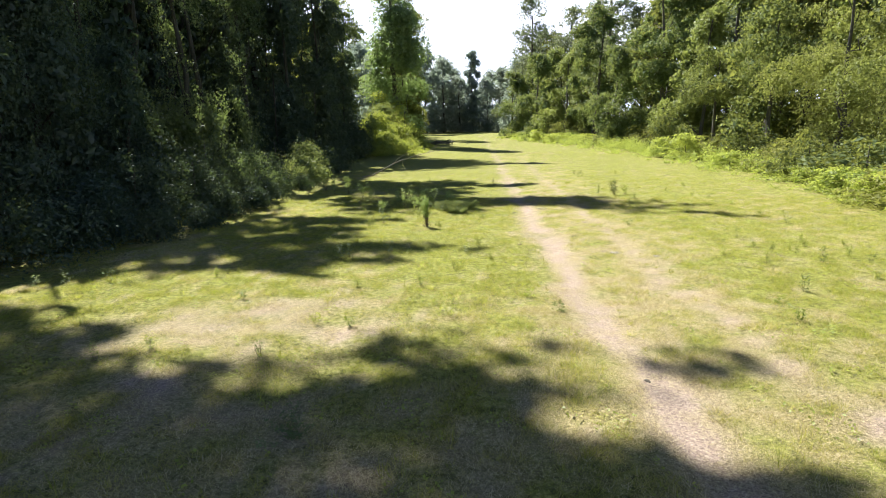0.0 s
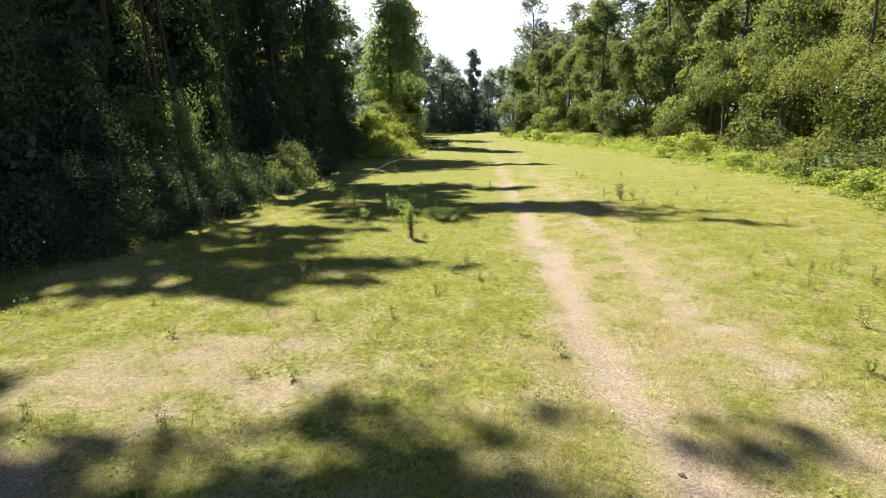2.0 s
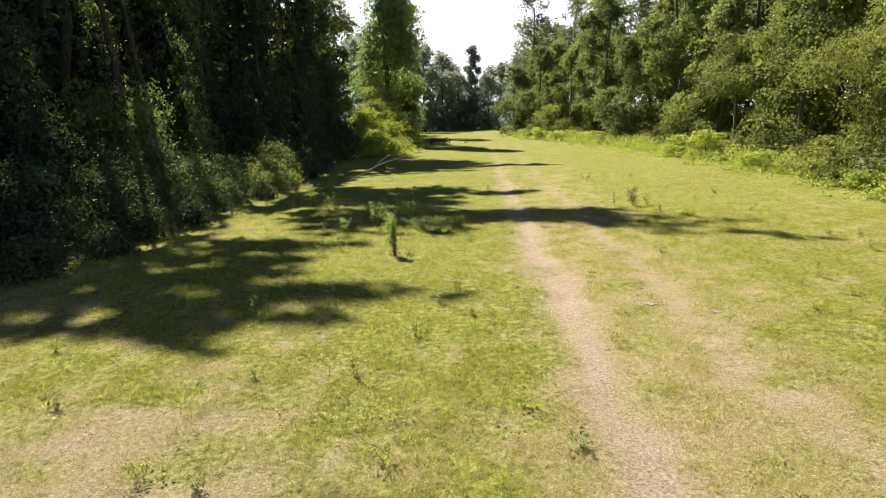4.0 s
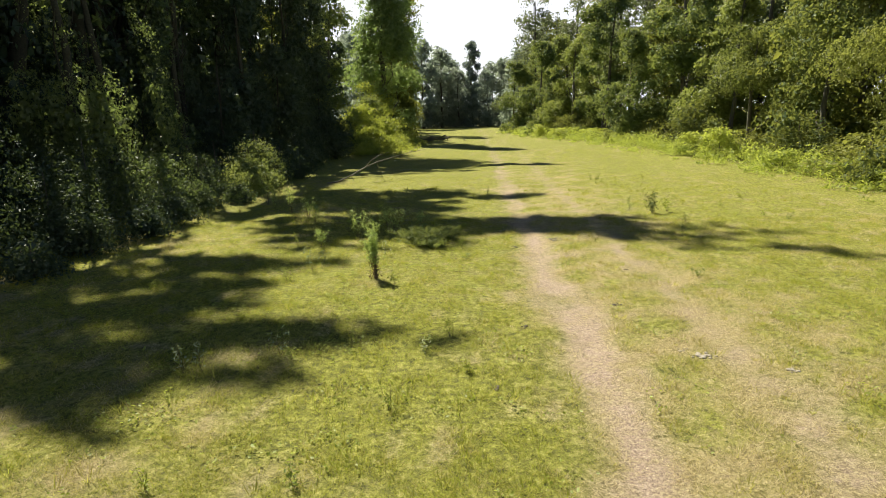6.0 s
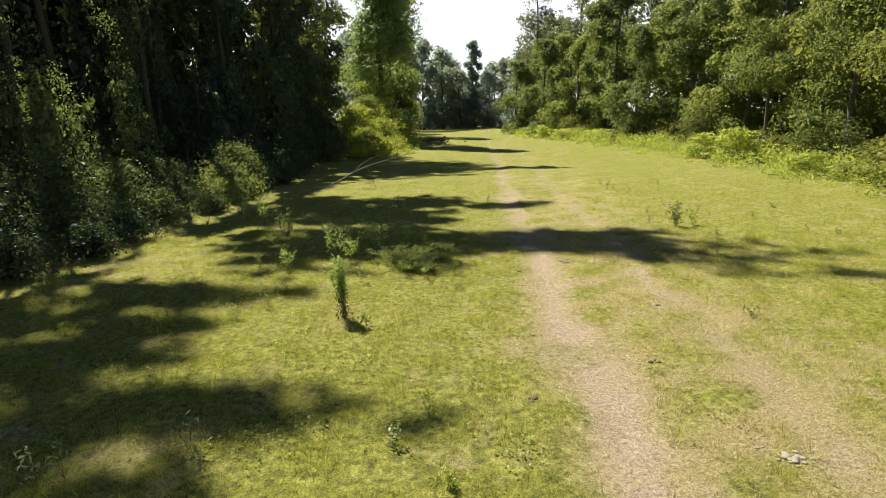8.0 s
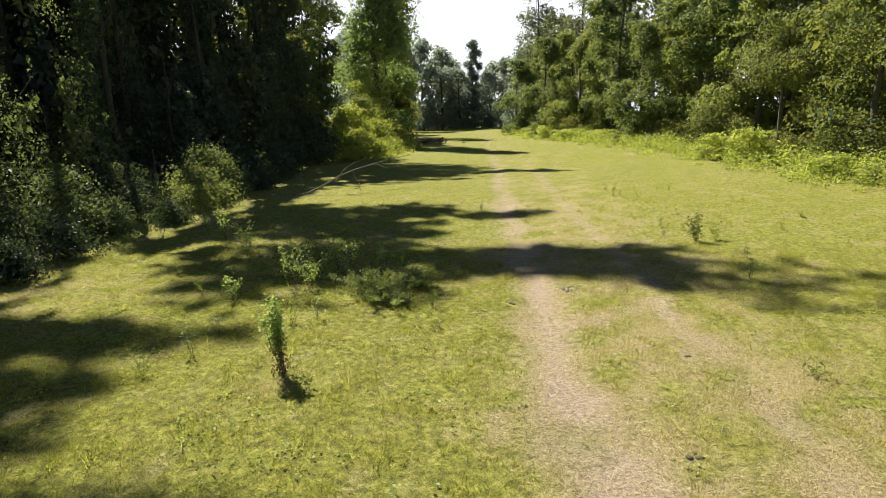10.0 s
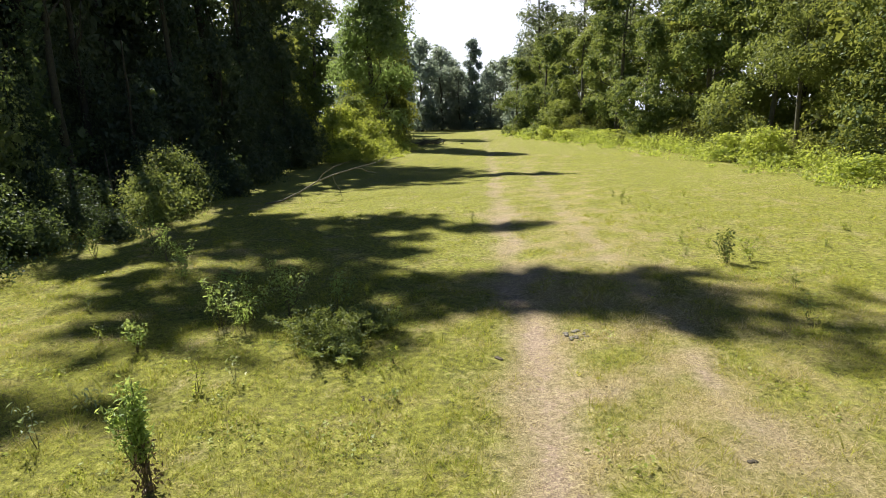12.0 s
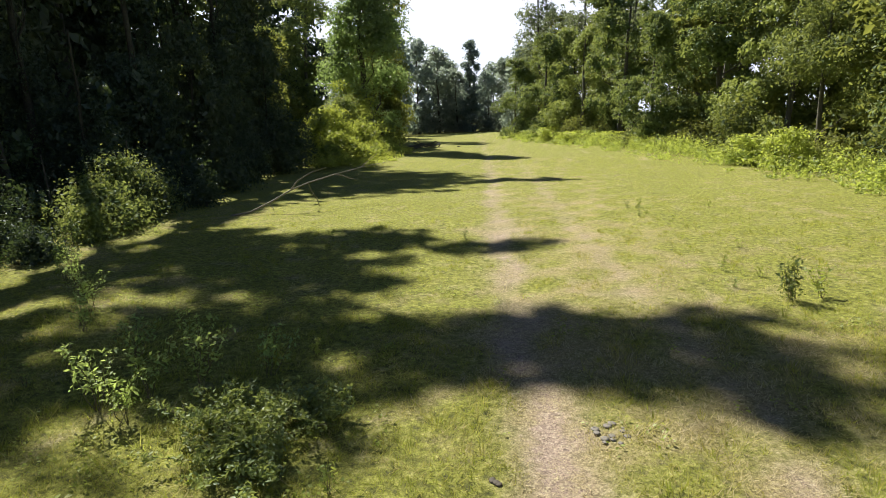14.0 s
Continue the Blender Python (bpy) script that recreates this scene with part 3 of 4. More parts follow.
# ---- the shaded forest on the sunny side ----
def stem_places(count, box, gap, seed):
    """Places for forest stems, apart from one another, where a stem leaves the sunny parts of the clearing alone."""
    r, places = np.random.default_rng(seed), []
    z = np.linspace(1, 21, 24)
    for _ in range(4000):
        x, y = r.uniform(box[0], box[1]), r.uniform(box[2], box[3])
        if lets_light_pass(np.stack([z * 0 + x, z * 0 + y, z], 1)).mean() > 0.97 and all((x - a) ** 2 + (y - b) ** 2 > gap ** 2 for a, b in places):
            places.append((x, y))
        if len(places) == count:
            break
    return places


TALL = stem_places(26, (-28, -15.2, 5, 58), 4.2, 77)


def build_tall_trees():
    """Tall trees whose crowns, far overhead, throw the broken shade on the clearing."""
    rng = np.random.default_rng(5)
    n = 34000
    # unseen crowns, shaped by carrying the shaded ground spots up towards the sun
    gx, gy = rng.uniform(-11, 9, n), rng.uniform(1.5, 56, n)
    # thin twigs at the rim of each crown, and thin crowns over the near field and the far side of the track
    thin = np.where((gy > 7.2) & (gy < 9.5) & (gx > -3) & (gx < 1.5), 0.6, np.where(gx > 4, 0.4, 1.0))
    ok = rng.uniform(0, 1, n) < np.clip(shade_depth(gx, gy) / 0.3, 0, 1) * thin
    gx, gy = gx[ok], gy[ok]
    z = rng.uniform(18.5, 25.5, len(gx))
    k = z / TO_SUN.z
    hubs = np.stack([gx + TO_SUN.x * k, gy + TO_SUN.y * k, z], 1)
    # the rest of the canopy, over the forest itself
    m = 22000
    fx, fy, fz = rng.uniform(-40, -12, m), rng.uniform(0, 58, m), rng.uniform(9, 25, m)
    rest = np.stack([fx, fy, fz], 1)
    sx = fx + fz * (-TO_SUN.x / TO_SUN.z)
    rest = rest[(wave(fx, fy, 5.0, 61) + wave(fx, fz * 2, 4.0, 62) > np.where((fy > 27) & (fy < 44), -0.7, -0.4)) & (sx < -9.6)]
    hubs = np.concatenate([hubs, rest])
    pts = np.repeat(hubs, 5, 0) + rng.normal(size=(len(hubs) * 5, 3)) * np.array([0.22, 0.22, 0.3])
    pts = pts[lets_light_pass(pts) & ~in_fleck(pts)]
    stems = np.array(TALL, float)
    owner = np.argmin((pts[:, :1] - stems[:, 0]) ** 2 + (pts[:, 1:2] - stems[:, 1]) ** 2, 1)
    for i, (x, y) in enumerate(TALL):
        own = pts[owner == i]
        if len(own) < 40:
            continue
        ob = tagged(new("tall_tree"), "tall broadleaf forest tree with a high dark crown", "tree", "forest trees")
        ob.location = (x, y, -0.02)
        own = own - np.array([x, y, 0])
        r = np.random.default_rng(100 + i)
        v, f = woody((0, 0, -0.2), (r.normal() * 0.5, r.normal() * 0.5, 22), 0.34 + 0.08 * r.random(), own[r.choice(len(own), 14, False)], r, (x, y, 0))
        part("trunk", mesh_of("trunk", v, f, SHADE_BARK, True), ob)
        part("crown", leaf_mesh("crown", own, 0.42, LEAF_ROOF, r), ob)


build_tall_trees()

# vine-hung trees that make the dark wall beside the clearing
WALL = [(-12.4, 8, 9, 1.7), (-13.6, 12.2, 11, 1.8), (-12.9, 16.6, 12, 1.7), (-14.2, 20.2, 11, 1.6), (-12.5, 24.6, 12, 1.5), (-13.0, 27.3, 13, 1.6), (-12.7, 31.4, 12, 1.4), (-14.4, 34.6, 13, 1.8),
        (-13.3, 38.6, 14, 1.6), (-14.6, 42.5, 14, 1.9), (-13.5, 46.4, 15, 1.7), (-13.8, 51.5, 16, 2.2), (-16.5, 10, 12, 3.0), (-17.4, 19, 14, 3.0), (-17.4, 25, 14, 3.0),
        (-17.8, 32, 16, 3.2), (-17.2, 38, 16, 2.8), (-17.6, 45, 17, 3.2), (-17, 53, 17, 3.2), (-15.5, 3, 11, 3.2), (-22, 14, 16, 4.0), (-23, 34, 18, 4.0), (-24, 24, 18, 4.0),
        (-23, 46, 18, 4.0), (-22, 56, 18, 3.6)]
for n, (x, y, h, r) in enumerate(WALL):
    # trees meant to look sunflecked take the lighter leaf copy
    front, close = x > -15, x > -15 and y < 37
    tree((x, y), "vine_covered_tree", "tall tree hung with dark climbing vines down to the ground", h, r, 0.2, "column", 0.085 if close else 0.13 if front else 0.3, LEAF_FLECKED if n in (3, 4, 5, 6) else LEAF_SHADE,
         22000 if close else 13000 if front else 4200, 200 + n, lobes=24, lobe=r * 0.46, droop=0.8, carve=True, group="forest trees", stretch=2.6, trunk=0.16 if front else 0.1, bark=SHADE_BARK, spread=0.17, per=11,
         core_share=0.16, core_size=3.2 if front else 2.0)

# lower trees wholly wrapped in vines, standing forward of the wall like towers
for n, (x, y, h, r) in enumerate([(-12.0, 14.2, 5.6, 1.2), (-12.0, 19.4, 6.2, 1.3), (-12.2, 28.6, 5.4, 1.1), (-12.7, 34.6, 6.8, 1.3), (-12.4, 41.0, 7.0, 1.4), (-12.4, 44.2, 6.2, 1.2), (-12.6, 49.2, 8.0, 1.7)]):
    tree((x, y), "vine_covered_tree", "low tree wrapped in dark vines like a tower", h, r, 0.1, "tower", 0.085 if y < 36 else 0.12, LEAF_SHADE, 12000, 230 + n, lobes=20, lobe=r * 0.5, droop=0.8, carve=True,
         group="forest trees", stretch=1.7, trunk=0.08, bark=SHADE_BARK, spread=0.14, per=11, core_share=0.16, core_size=3.0)

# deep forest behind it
deep = tree((-31, 30), "forest_tree", "dense dark tree deep inside the forest", 23, 5.2, 0.2, "column", 0.95, LEAF_SHADE, 2500, 260, lobes=46, lobe=2.0, group="forest trees", spread=0.5)
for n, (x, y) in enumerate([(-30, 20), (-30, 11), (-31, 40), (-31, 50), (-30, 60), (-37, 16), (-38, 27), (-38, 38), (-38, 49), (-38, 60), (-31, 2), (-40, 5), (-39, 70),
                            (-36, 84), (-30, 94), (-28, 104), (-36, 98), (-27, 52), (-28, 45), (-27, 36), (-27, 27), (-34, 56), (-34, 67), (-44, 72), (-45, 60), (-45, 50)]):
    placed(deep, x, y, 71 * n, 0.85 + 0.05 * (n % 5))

# undergrowth along its foot: shade-dark leaf colour, lighter copies where sunflecks should show
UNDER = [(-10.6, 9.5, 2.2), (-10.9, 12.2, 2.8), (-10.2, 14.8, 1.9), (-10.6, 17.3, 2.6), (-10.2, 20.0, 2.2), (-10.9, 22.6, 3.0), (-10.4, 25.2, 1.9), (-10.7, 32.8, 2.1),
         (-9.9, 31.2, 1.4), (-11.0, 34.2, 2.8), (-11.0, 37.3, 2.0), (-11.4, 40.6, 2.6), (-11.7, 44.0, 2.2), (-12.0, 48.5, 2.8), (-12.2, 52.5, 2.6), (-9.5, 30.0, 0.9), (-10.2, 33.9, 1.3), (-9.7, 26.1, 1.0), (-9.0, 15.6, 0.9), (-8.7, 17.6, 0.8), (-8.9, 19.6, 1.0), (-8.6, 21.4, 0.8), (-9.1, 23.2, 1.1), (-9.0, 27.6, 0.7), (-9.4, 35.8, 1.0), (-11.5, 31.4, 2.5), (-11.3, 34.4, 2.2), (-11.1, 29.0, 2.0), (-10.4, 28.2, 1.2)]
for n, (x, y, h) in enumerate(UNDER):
    tree((x, y), "forest_shrub", "leafy shrub at the foot of the shaded forest edge, toned by shade and sunflecks", h, h * 0.62, 0.05, "bush", 0.085 if n < 8 else 0.075 if n > 14 else 0.13, LEAF_LIGHT if n in (7, 8, 15, 16) else LEAF_FLECKED if n in (6, 17) else LEAF_SHADE, 6500 if n < 8 else 2600 if n > 14 else 3600, 300 + n, lobes=18,
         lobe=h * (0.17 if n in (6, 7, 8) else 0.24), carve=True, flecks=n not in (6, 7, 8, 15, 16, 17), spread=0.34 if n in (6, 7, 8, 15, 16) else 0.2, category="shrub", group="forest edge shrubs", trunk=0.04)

# ---- the sunlit end of that side ----
for n, (x, y, h, r) in enumerate([(-10.6, 56.8, 2.1, 1.6), (-12.2, 60, 4.2, 2.4), (-10.4, 62.5, 3.0, 2.2), (-10.3, 67, 4.4, 1.9), (-12.5, 65.5, 5.0, 2.4), (-13.0, 69, 6.5, 2.8), (-10.8, 59, 1.8, 1.9), (-10.2, 54, 1.2, 1.3), (-9.6, 57.5, 1.1, 1.2), (-9.2, 60.5, 1.3, 1.2), (-9.3, 64.6, 1.5, 1.3), (-11.6, 55.5, 3.6, 1.4)]):
    tree((x, y), "sunlit_shrub", "bright yellow-green shrub in full sun", h, r, 0.05, "bush", 0.19, LEAF_BRUSH if n != 4 else LEAF_LIGHT, 4000, 340 + n, lobes=20, lobe=r * 0.34,
         category="shrub", group="sunlit shrubs", trunk=0.05)
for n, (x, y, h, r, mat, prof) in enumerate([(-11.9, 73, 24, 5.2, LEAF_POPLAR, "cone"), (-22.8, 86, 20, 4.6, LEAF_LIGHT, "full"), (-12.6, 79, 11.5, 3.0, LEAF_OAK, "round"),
                                             (-15.8, 98, 25, 4.6, LEAF_OAK, "round"), (-14.2, 88, 9.5, 2.8, LEAF_OAK, "round"), (-17.5, 95, 12, 3.2, LEAF_HAZED, "round"),
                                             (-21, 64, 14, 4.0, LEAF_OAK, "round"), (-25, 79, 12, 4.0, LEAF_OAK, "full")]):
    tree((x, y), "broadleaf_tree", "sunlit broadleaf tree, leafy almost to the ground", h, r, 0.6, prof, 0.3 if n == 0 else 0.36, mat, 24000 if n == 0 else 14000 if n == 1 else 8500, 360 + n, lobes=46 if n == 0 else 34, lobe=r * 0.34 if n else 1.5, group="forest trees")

# ---- far end of the clearing ----
FAR = [(-24, 118, 17), (-20, 128, 18), (-16.5, 136, 18), (-13, 141, 17), (-9.5, 143, 13), (-6.2, 142, 18.5), (-3, 146, 13), (0.5, 138, 15), (-29, 126, 20), (4, 132, 16), (-18, 110, 14),
       (8, 124, 17), (-22, 146, 19), (-12, 154, 16), (-2, 156, 15), (6, 148, 18), (-32, 140, 22), (-8, 150, 12), (-5, 152, 11), (-10.5, 147, 12), (-16, 148, 16), (1, 148, 13), (3.5, 121, 14)]
far_a = tree((-24, 118), "far_tree", "distant dark broadleaf tree closing the clearing", 17, 4.0, 0.2, "round", 0.55, LEAF_HAZED, 3900, 401, lobes=44, lobe=1.5, group="far trees")
far_b = tree((-6.2, 142), "far_tree", "slender dark distant tree standing above its neighbours", 18.5, 2.3, 0.2, "column", 0.5, LEAF_HAZED, 4500, 402, lobes=34, lobe=0.95, group="far trees")
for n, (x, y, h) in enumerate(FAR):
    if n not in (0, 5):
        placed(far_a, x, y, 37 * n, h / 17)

# ---- the sunlit forest on the other side ----
right_a = tree((16.5, 62), "broadleaf_tree", "tall leafy broadleaf tree at the sunny forest edge", 17, 4.0, 0.2, "full", 0.27, LEAF_LIGHT, 15000, 501, lobes=32, lobe=1.28, spread=0.2, group="forest trees", core_share=0.13)
right_b = tree((5.6, 88), "broadleaf_tree", "light green broadleaf tree leafy to the ground", 12.5, 3.4, 0.2, "full", 0.25, LEAF_LIGHT, 12000, 502, lobes=28, lobe=1.05, spread=0.19, group="forest trees", core_share=0.13)
right_c = tree((6.0, 112), "grey_green_tree", "tall open-crowned tree with grey-green leaves", 24, 4.6, 5.0, "round", 0.34, LEAF_GREY, 7000, 503, lobes=38, lobe=1.35, group="forest trees")
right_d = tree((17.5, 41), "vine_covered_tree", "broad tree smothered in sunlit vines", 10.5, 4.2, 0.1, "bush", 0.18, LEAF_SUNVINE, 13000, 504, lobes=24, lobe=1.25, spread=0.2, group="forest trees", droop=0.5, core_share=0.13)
right_e = tree((23, 48), "broadleaf_tree", "tall leafy broadleaf tree behind the forest edge", 19, 4.6, 0.2, "full", 0.48, LEAF_OAK, 4400, 505, lobes=36, lobe=1.75, core_size=1.6, group="forest trees")
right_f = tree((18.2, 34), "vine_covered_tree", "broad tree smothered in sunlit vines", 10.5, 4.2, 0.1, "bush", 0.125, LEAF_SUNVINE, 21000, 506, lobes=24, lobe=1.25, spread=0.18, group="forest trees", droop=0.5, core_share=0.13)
for n, (src, x, y, s) in enumerate([
        (right_b, 2.2, 100, 0.95), (right_a, 5.5, 100, 0.8), (right_b, 8.6, 80, 1.0), (right_a, 11.5, 74, 0.95), (right_c, 11.5, 100, 0.85), (right_c, 15, 84, 0.95), (right_b, 12.6, 66, 0.85),
        (right_e, 20, 70, 1.0), (right_b, 20.5, 57, 1.35), (right_b, 17.5, 54, 0.95), (right_c, 22.5, 76, 1.0), (right_c, 25, 62, 1.0), (right_d, 16.8, 49, 0.85),
        (right_f, 17.6, 27, 0.9), (right_b, 22.5, 38, 1.25), (right_a, 24, 29, 0.95), (right_f, 17.8, 19, 0.95), (right_e, 24, 19, 0.9), (right_d, 18.5, 10, 1.0),
        (right_e, 25, 8, 1.0), (right_e, 30, 44, 1.1), (right_e, 31, 32, 1.1), (right_e, 32, 56, 1.15), (right_c, 29, 50, 1.0), (right_e, 28, 68, 1.05), (right_b, 9.5, 92, 1.1),
        (right_e, 14, 92, 0.95), (right_e, 10, 112, 0.9), (right_d, 18.5, 1, 1.0), (right_e, 26, -4, 1.0), (right_e, 25, 66, 0.9), (right_e, 22, 84, 0.9), (right_e, 17, 101, 0.8), (right_e, 27, 39, 0.95), (right_e, 28, 25, 0.95), (right_e, 20, 46, 0.8), (right_e, 34, 50, 1.0), (right_e, 36, 43, 1.1), (right_e, 35, 36, 1.0), (right_e, 34, 27, 1.0), (right_e, 39, 58, 1.1), (right_e, 31, 62, 1.0), (right_e, 22, 33, 0.7), (right_e, 17.8, 73, 0.8), (right_e, 22.5, 91, 1.0), (right_e, 27, 108, 1.0), (right_e, 26.5, 51, 0.9), (right_e, 32.5, 61, 1.0), (right_e, 38, 70, 1.1), (right_e, 13.5, 92, 0.6), (right_e, 16.5, 113, 0.9), (right_e, 19.5, 130, 1.0), (right_e, 20, 86, 0.85), (right_e, 25, 99, 1.0), (right_e, 18.8, 78, 0.6)]):
    placed(src, x, y, 53 * n + 20, s)

# brush and shrubs at its foot
brush = tree((13.4, 44), "sunlit_shrub", "bright yellow-green brush along the sunny forest edge", 1.9, 1.5, 0.02, "bush", 0.125, LEAF_LIME, 2300, 601, lobes=22, lobe=0.5, category="shrub",
             group="sunlit shrubs", trunk=0.03, spread=0.16)
bush = tree((14.6, 53), "sunlit_shrub", "rounded green shrub in front of the sunny forest edge", 3.6, 2.1, 0.03, "bush", 0.14, LEAF_OAK, 4000, 602, lobes=26, lobe=0.7, category="shrub",
            group="sunlit shrubs", trunk=0.05, spread=0.2)
scrub = tree((14.9, 30), "forest_shrub", "dull green shrub in front of the forest edge", 2.6, 1.9, 0.02, "bush", 0.125, LEAF_OAK, 2700, 603, lobes=20, lobe=0.62, category="shrub",
             group="forest edge shrubs", trunk=0.04, spread=0.17)
r6 = np.random.default_rng(66)
EDGE_Y, EDGE_X = [0, 10, 23, 33, 44, 57, 72, 80, 105], [14.6, 14.4, 13.9, 14.4, 12.9, 11.2, 8.4, 5.4, 0.4]
for n in range(34):
    y = 6 + 94 * r6.uniform(0, 1) ** 1.1
    x = np.interp(y, EDGE_Y, EDGE_X) + r6.uniform(-0.2, 2.4)
    c = placed(scrub if n % 4 == 0 else brush, float(x), float(y), float(r6.uniform(0, 360)), 1.0)
    wide = r6.uniform(0.45, 1.35)
    c.scale = (wide * r6.uniform(0.8, 1.4), wide, wide * r6.uniform(0.35, 0.8))
for n in range(12):
    y = 16 + 1.9 * n + r6.uniform(-0.6, 0.6)
    x = np.interp(y, EDGE_Y, EDGE_X) + r6.uniform(-0.3, 0.5)
    c = placed(brush, float(x), float(y), float(r6.uniform(0, 360)), 1.0)
    c.scale = (r6.uniform(0.6, 1.0), r6.uniform(0.6, 1.0), r6.uniform(0.35, 0.6))
for n in range(14):
    y = 8 + 90 * r6.uniform(0, 1)
    x = np.interp(y, EDGE_Y, EDGE_X) + r6.uniform(2.0, 4.0)
    c = placed(scrub if n % 2 else bush, float(x), float(y), float(r6.uniform(0, 360)), 1.0)
    wide = r6.uniform(0.6, 1.4)
    c.scale = (wide * r6.uniform(0.8, 1.3), wide, wide * (r6.uniform(0.45, 0.85) if y < 46 else r6.uniform(0.6, 1.2)))



def build_edge_weeds():
    """Knee-high weeds and bramble where the meadow meets the brush, thinning out towards the short grass."""
    rng = np.random.default_rng(67)
    for side, count, span in ((1, 7600, (13, 98)), (-1, 1300, (50, 70))):
        y = span[0] + (span[1] - span[0]) * rng.uniform(0, 1, count) ** 1.25
        inward = rng.uniform(0, 1, count) ** 1.7 * 4.0 - 1.6
        edge = np.interp(y, EDGE_Y, EDGE_X) if side > 0 else np.full(count, -8.6)
        x = edge - side * inward
        keep = wave(x, y, 3.0, 68) + 0.6 * wave(x, y, 1.0, 69) > np.clip(inward, -0.8, 2.4) * 0.45 - 0.35
        x, y, inward = x[keep], y[keep], inward[keep]
        tall = np.clip(0.62 - 0.23 * inward, 0.14, 1.0) * rng.uniform(0.5, 1.3, len(x))
        per = 9
        t = rng.uniform(0.1, 1.0, (len(x), per)) ** 0.7
        lean = rng.normal(size=(len(x), 1, 2)) * 0.25
        p = np.concatenate([np.stack([x, y], 1)[:, None] + lean * (tall[:, None] * t)[..., None] + rng.normal(size=(len(x), per, 2)) * 0.09, (rise(x, y)[:, None] + tall[:, None] * t)[..., None]], 2).reshape(-1, 3)
        leaf = np.repeat(0.064 + 0.0014 * y, per)
        ob = new("edge_weeds", leaf_mesh("edge_weeds", p, leaf, LEAF_LIME if side > 0 else LEAF_BRUSH, rng, up=0.8, narrow=0.5))
        tagged(ob, "ragged band of yellow-green weeds and bramble along the forest edge", "weeds", kind="stuff")


build_edge_weeds()

# ---- weeds and small things in the clearing ----
def weed(at, height, mat, label, seed, stems=3, leaves=40, leaf=0.07, spread=0.08, low=0.15, name="weed", narrow=0.42):
    """A broad-leaved weed: thin stems with leaves up their length."""
    rng = np.random.default_rng(seed)
    ob = tagged(new(name), label, "weed", "weeds")
    ob.location = (at[0], at[1], float(rise(np.array(at[0]), np.array(at[1]))))
    pts = []
    for k in range(stems):
        top = np.array([*rng.normal(size=2) * spread, height * rng.uniform(0.75, 1.05)])
        foot = np.array([*rng.normal(size=2) * spread * 0.25, -0.03])
        line = wander(foot, top, 0.025 * height, 5, rng)
        v, f = tube(line, 0.007 * height ** 0.6 * np.linspace(1, 0.35, 5), 5)
        part("stem", mesh_of("stem", v, f, STEM, True), ob)
        t = low + (1 - low) * rng.uniform(0, 1, leaves // stems) ** 0.8
        along = np.stack([np.interp(t, np.linspace(0, 1, 5), line[:, c]) for c in range(3)], 1)
        pts.append(along + rng.normal(size=along.shape) * np.array([1, 1, 0.5]) * leaf * 0.7)
    p = np.concatenate(pts)
    p[:, 2] = np.maximum(p[:, 2], 0.02)
    part("foliage", leaf_mesh("foliage", p, leaf, mat, rng, up=0.9, narrow=narrow), ob)
    return ob


leader = weed((-1.72, 17.55), 0.9, LEAF_WEED, "upright weed with brown withered stems and a leafy green top", 700, 9, 1150, 0.054, 0.078, 0.4, "tall_weed", narrow=0.36)
dry_rng = np.random.default_rng(702)
dry_at = np.stack([*(dry_rng.normal(size=(2, 170)) * 0.05), dry_rng.uniform(0.02, 0.44, 170)], 1)
part("withered_leaves", leaf_mesh("withered_leaves", dry_at, 0.06, LEAF_WITHERED, dry_rng, up=0.1, droop=0.9, narrow=0.4), leader, "curled brown withered leaves")
for n, (x, y, h) in enumerate([(-3.15, 13.3, 0.42), (-3.0, 13.42, 0.36), (-2.2, 13.93, 0.4), (-3.11, 18.1, 0.46), (-1.92, 19.45, 0.36), (-3.05, 18.75, 0.32), (-0.35, 14.2, 0.22), (-8.2, 11.0, 0.3),
                               (-7.4, 11.2, 0.34), (-8.6, 10.6, 0.3)]):
    weed((x, y), h, LEAF_PALE, "slender weed with narrow pale leaves", 710 + n, 2, 26, 0.062, 0.045, 0.25, narrow=0.34)
for n, (x, y, h) in enumerate([(-2.6, 21.5, 0.72), (-2.07, 21.6, 0.66), (-2.95, 21.2, 0.78), (-2.4, 22.3, 0.7), (-2.5, 21.0, 0.5), (-1.5, 22.0, 0.55), (-3.4, 22.6, 0.6), (-6.0, 25.0, 0.85), (-7.6, 27.0, 0.95),
                               (-5.2, 24.2, 0.6), (-4.7, 23.4, 0.55), (-6.8, 25.8, 0.7), (-7.9, 25.4, 0.8), (-3.6, 20.3, 0.45)]):
    weed((x, y), h, LEAF_WEED, "tall leafy weed with yellow-green tops", 730 + n, 5, 170, 0.06, 0.12, 0.35, "tall_weed")
weed((5.06, 24.85), 0.66, LEAF_OAK, "small dark shrubby sapling standing in the grass", 760, 6, 260, 0.07, 0.13, 0.1, "sapling")
weed((5.5, 24.95), 0.5, LEAF_BRUSH, "tall leafy weed with yellow-green tops", 761, 5, 110, 0.07, 0.12, 0.2, "tall_weed")
for n, (x, y, h, w) in enumerate([(-1.5, 21.0, 0.3, 0.32), (-1.1, 20.8, 0.33, 0.32), (-1.3, 20.35, 0.25, 0.3), (-0.7, 21.1, 0.27, 0.28), (-0.85, 20.3, 0.26, 0.25)]):
    weed((x, y), h, LEAF_LIGHT, "low bushy patch of leafy green weeds", 770 + n, 18, 1700, 0.05, w, 0.05, "weed_clump")
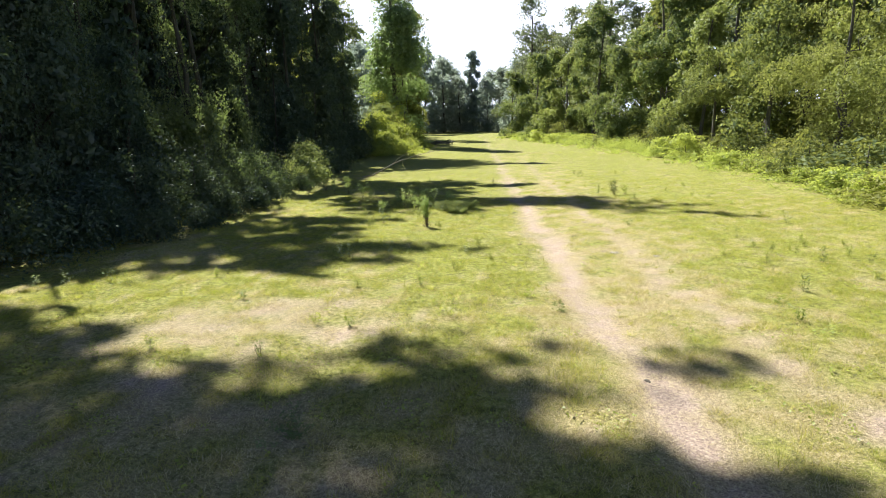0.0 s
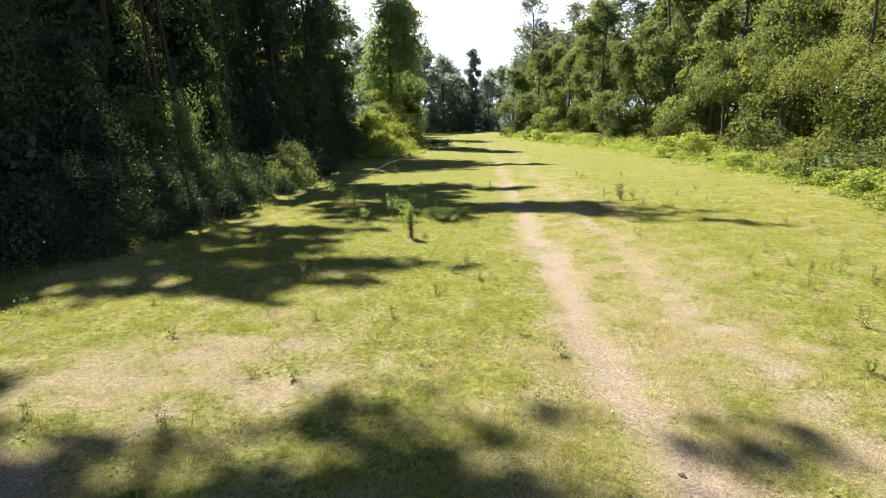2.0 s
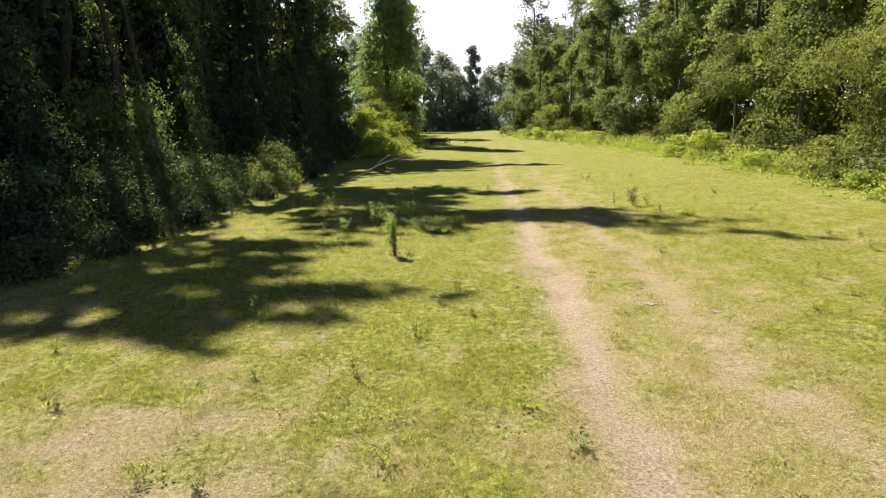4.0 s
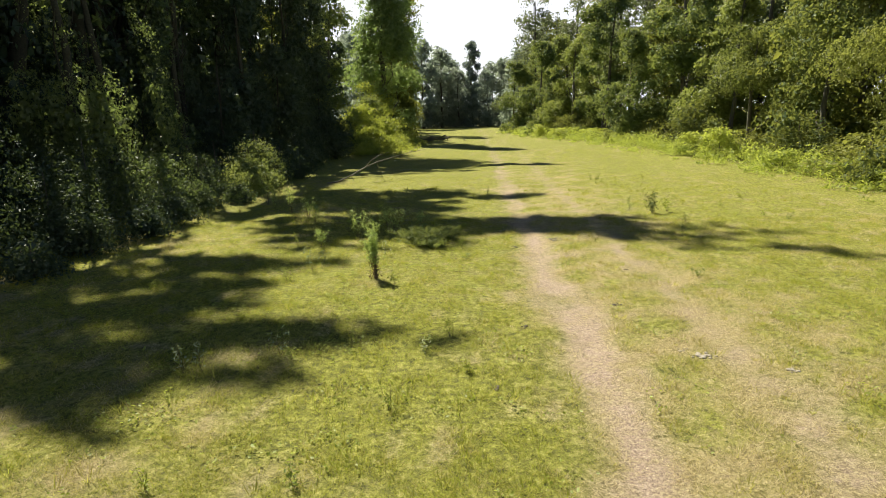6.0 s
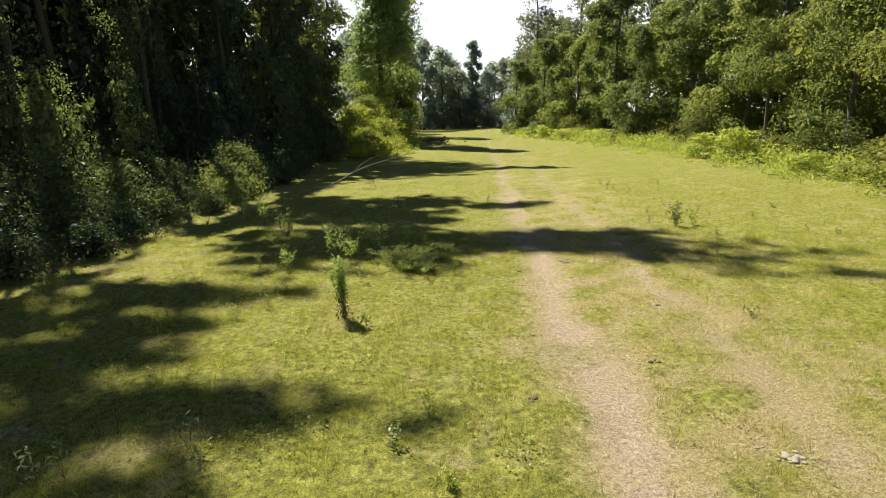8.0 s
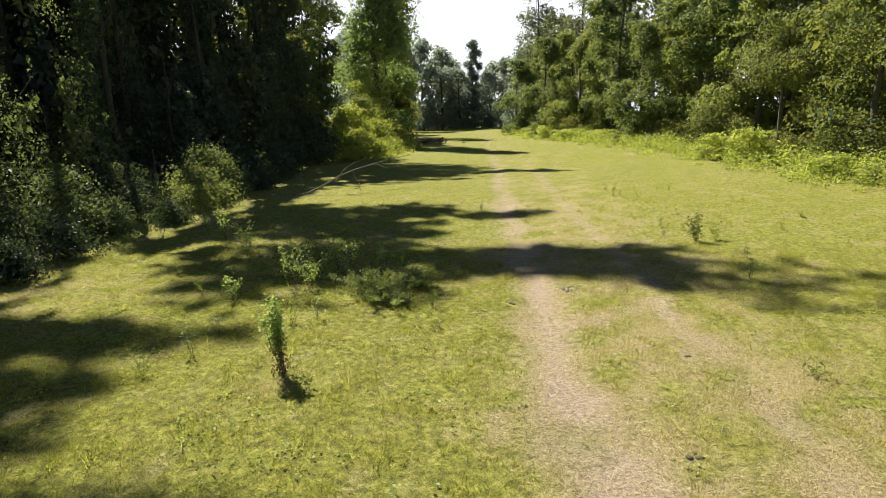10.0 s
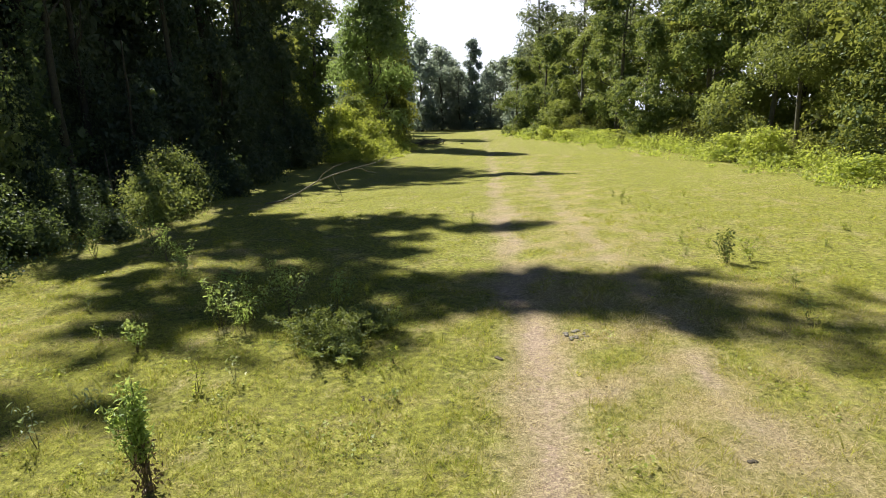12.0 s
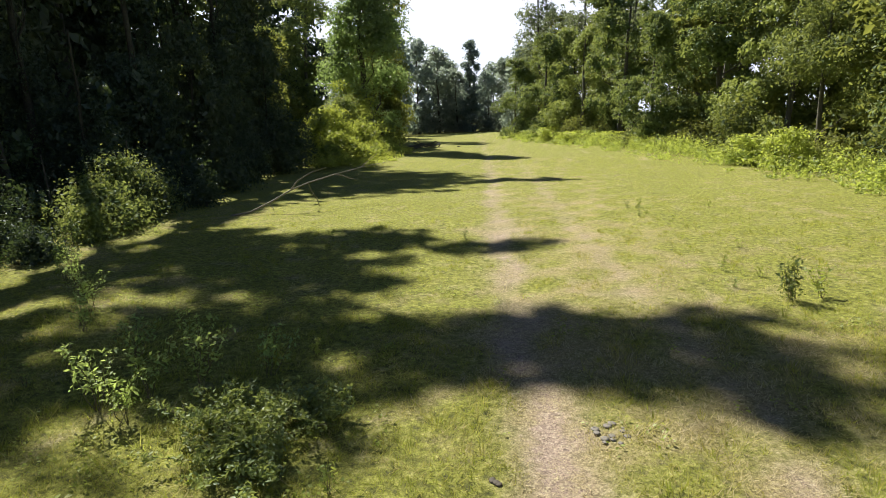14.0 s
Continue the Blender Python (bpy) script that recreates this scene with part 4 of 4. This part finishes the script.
weed((-1.6, 5.6), 0.2, LEAF_LIGHT, "low bushy patch of leafy green weeds", 776, 8, 320, 0.04, 0.25, 0.1, "weed_clump")
for n, (x, y, h) in enumerate([(-4.14, 10.2, 0.2), (0.97, 10.5, 0.17), (5.9, 11.1, 0.32), (5.02, 9.4, 0.22), (5.06, 21.8, 0.36), (-2.2, 19.2, 0.42), (1.48, 9.7, 0.2), (-1.26, 17.15, 0.24), (4.2, 17.8, 0.2)]):
    weed((x, y), h, LEAF_BRUSH if n % 2 else LEAF_LIGHT, "small leafy weed in the short grass", 790 + n, 3, 40, 0.06, 0.06, 0.1)
r8 = np.random.default_rng(88)
spots = [(r8.uniform(-6.5, 0.5), r8.uniform(6, 30)) for _ in range(34)] + [(r8.uniform(4.4, 10), r8.uniform(8, 34)) for _ in range(30)] + [(7.6 + r8.normal() * 0.8, 14.3 + r8.normal() * 0.9) for _ in range(14)]
for n, (x, y) in enumerate(spots):
    weed((x, y), r8.uniform(0.12, 0.32), LEAF_BRUSH if n % 4 else LEAF_LIGHT, "small leafy weed in the short grass", 810 + n, 3, 66, 0.04, 0.06, 0.1)


def build_ground_cover():
    """Small round-leaved plants among the grass, in patches."""
    rng = np.random.default_rng(13)
    n = 90000
    x, y = rng.uniform(-8, 9, n), rng.uniform(3.5, 27, n)
    keep = (wave(x, y, 1.6, 71) + 0.6 * wave(x, y, 0.5, 72) + 0.3 * (x < 0) > 0.85) & (worn(x, y) < 0.35)
    x, y = x[keep], y[keep]
    p = np.stack([x, y, rise(x, y) + rng.uniform(0.01, 0.07, len(x))], 1)
    tagged(new("ground_cover", leaf_mesh("ground_cover", p, 0.036, LEAF_LIME, rng, up=1.6, narrow=0.7)), "patches of small broad-leaved plants in the turf", "ground cover", kind="stuff")


build_ground_cover()


def lump(rng, r, flat):
    """A small rough rounded lump."""
    bm = bmesh.new()
    bmesh.ops.create_icosphere(bm, subdivisions=2, radius=r)
    for v in bm.verts:
        v.co *= 1 + 0.22 * noise.noise(v.co * (2.2 / r) + Vector((rng.uniform(0, 50), 0, 0)))
        v.co.z *= flat
    return bm


def stones(at, count, spread, size, name, label, mat, flat, seed):
    rng = np.random.default_rng(seed)
    ob = tagged(new(name), label, "dung" if mat is DUNG else "stones")
    ob.location = (at[0], at[1], float(rise(np.array(at[0]), np.array(at[1]))))
    for k in range(count):
        r = size * rng.uniform(0.45, 1.2)
        bm = lump(rng, r, flat)
        me = bpy.data.meshes.new("lump")
        bm.to_mesh(me), bm.free()
        me.polygons.foreach_set("use_smooth", np.ones(len(me.polygons), bool))
        me.materials.append(mat)
        c = part("lump" if mat is DUNG else "stone", me, ob)
        c.location = (*(rng.normal(size=2) * spread), r * flat * 0.4)
    return ob


stones((3.14, 14.13), 18, 0.06, 0.028, "stone_heap", "crumbled pale stones lying on the worn track", STONE, 0.45, 901)
stones((2.93, 14.32), 6, 0.04, 0.02, "stone_heap", "crumbled pale stones lying on the worn track", STONE, 0.45, 902)
stones((3.95, 13.65), 7, 0.06, 0.025, "stone_heap", "crumbled pale stones lying on the worn track", STONE, 0.45, 903)
stones((1.95, 21.0), 12, 0.09, 0.035, "stone_heap", "flat grey stones half sunk in the grass", GREY_STONE, 0.3, 904)
for n, (x, y) in enumerate([(1.0, 15.09), (2.47, 16.09), (2.28, 7.16), (0.6, 13.1), (0.95, 20.3), (-0.4, 19.2), (3.0, 18.2)]):
    stones((x, y), 4, 0.03, 0.028, "dung_pat", "small dark dried dung pat on the ground", DUNG, 0.4, 910 + n)


def build_branch():
    """A long bleached dead branch, its butt on the ground, arching up to a fork."""
    rng = np.random.default_rng(31)
    ob = tagged(new("fallen_branch"), "long bleached dead branch fallen from the forest, forked and arching", "branch")
    ob.location = (-6.85, 33.6, 0.0)
    main = np.array([(-0.5, -0.25, 0.03), (0.0, 0.0, 0.08), (0.6, 0.3, 0.36), (1.15, 0.6, 0.68), (1.6, 0.95, 0.86), (2.3, 1.6, 1.05), (3.0, 2.4, 1.2), (3.7, 3.0, 1.3)])
    v, f = tube(main, [0.032, 0.032, 0.028, 0.025, 0.021, 0.016, 0.011, 0.005], 7)
    part("limb", mesh_of("limb", v, f, DEADWOOD, True), ob)
    fork = np.array([(1.15, 0.6, 0.68), (1.4, 0.5, 0.95), (1.8, 0.62, 1.2), (2.3, 0.7, 1.35)])
    v, f = tube(fork, [0.024, 0.02, 0.014, 0.005], 6)
    part("fork", mesh_of("fork", v, f, DEADWOOD, True), ob)
    for a, b in (((1.6, 0.95, 0.86), (1.75, 1.5, -0.02)), ((3.0, 2.4, 1.2), (3.6, 2.2, 1.65)), ((2.3, 1.6, 1.05), (2.9, 2.3, 0.8)), ((0.6, 0.3, 0.36), (0.45, 0.8, -0.02))):
        v, f = tube(wander(a, b, 0.03, 4, rng), [0.018, 0.014, 0.01, 0.005], 5)
        part("twig", mesh_of("twig", v, f, DEADWOOD, True), ob)


build_branch()


def build_brush_pile(at, seed):
    rng = np.random.default_rng(seed)
    ob = tagged(new("brush_pile"), "low dark heap of dead branches at the forest edge", "brush pile")
    ob.location = (at[0], at[1], 0)
    for k in range(22):
        a = np.array([*rng.normal(size=2) * (1.3, 0.5), rng.uniform(0.02, 0.3)])
        b = a + np.array([rng.uniform(-1.4, 1.4), rng.uniform(-0.6, 0.6), rng.uniform(-0.1, 0.45)])
        b[2] = max(b[2], 0.05)
        v, f = tube(wander(a, b, 0.06, 4, rng), [0.07, 0.06, 0.05, 0.02], 5)
        part("dead_branch", mesh_of("dead_branch", v, f, BARK, True), ob)


build_brush_pile((-8.6, 74), 41)
build_brush_pile((-6.9, 76), 42)
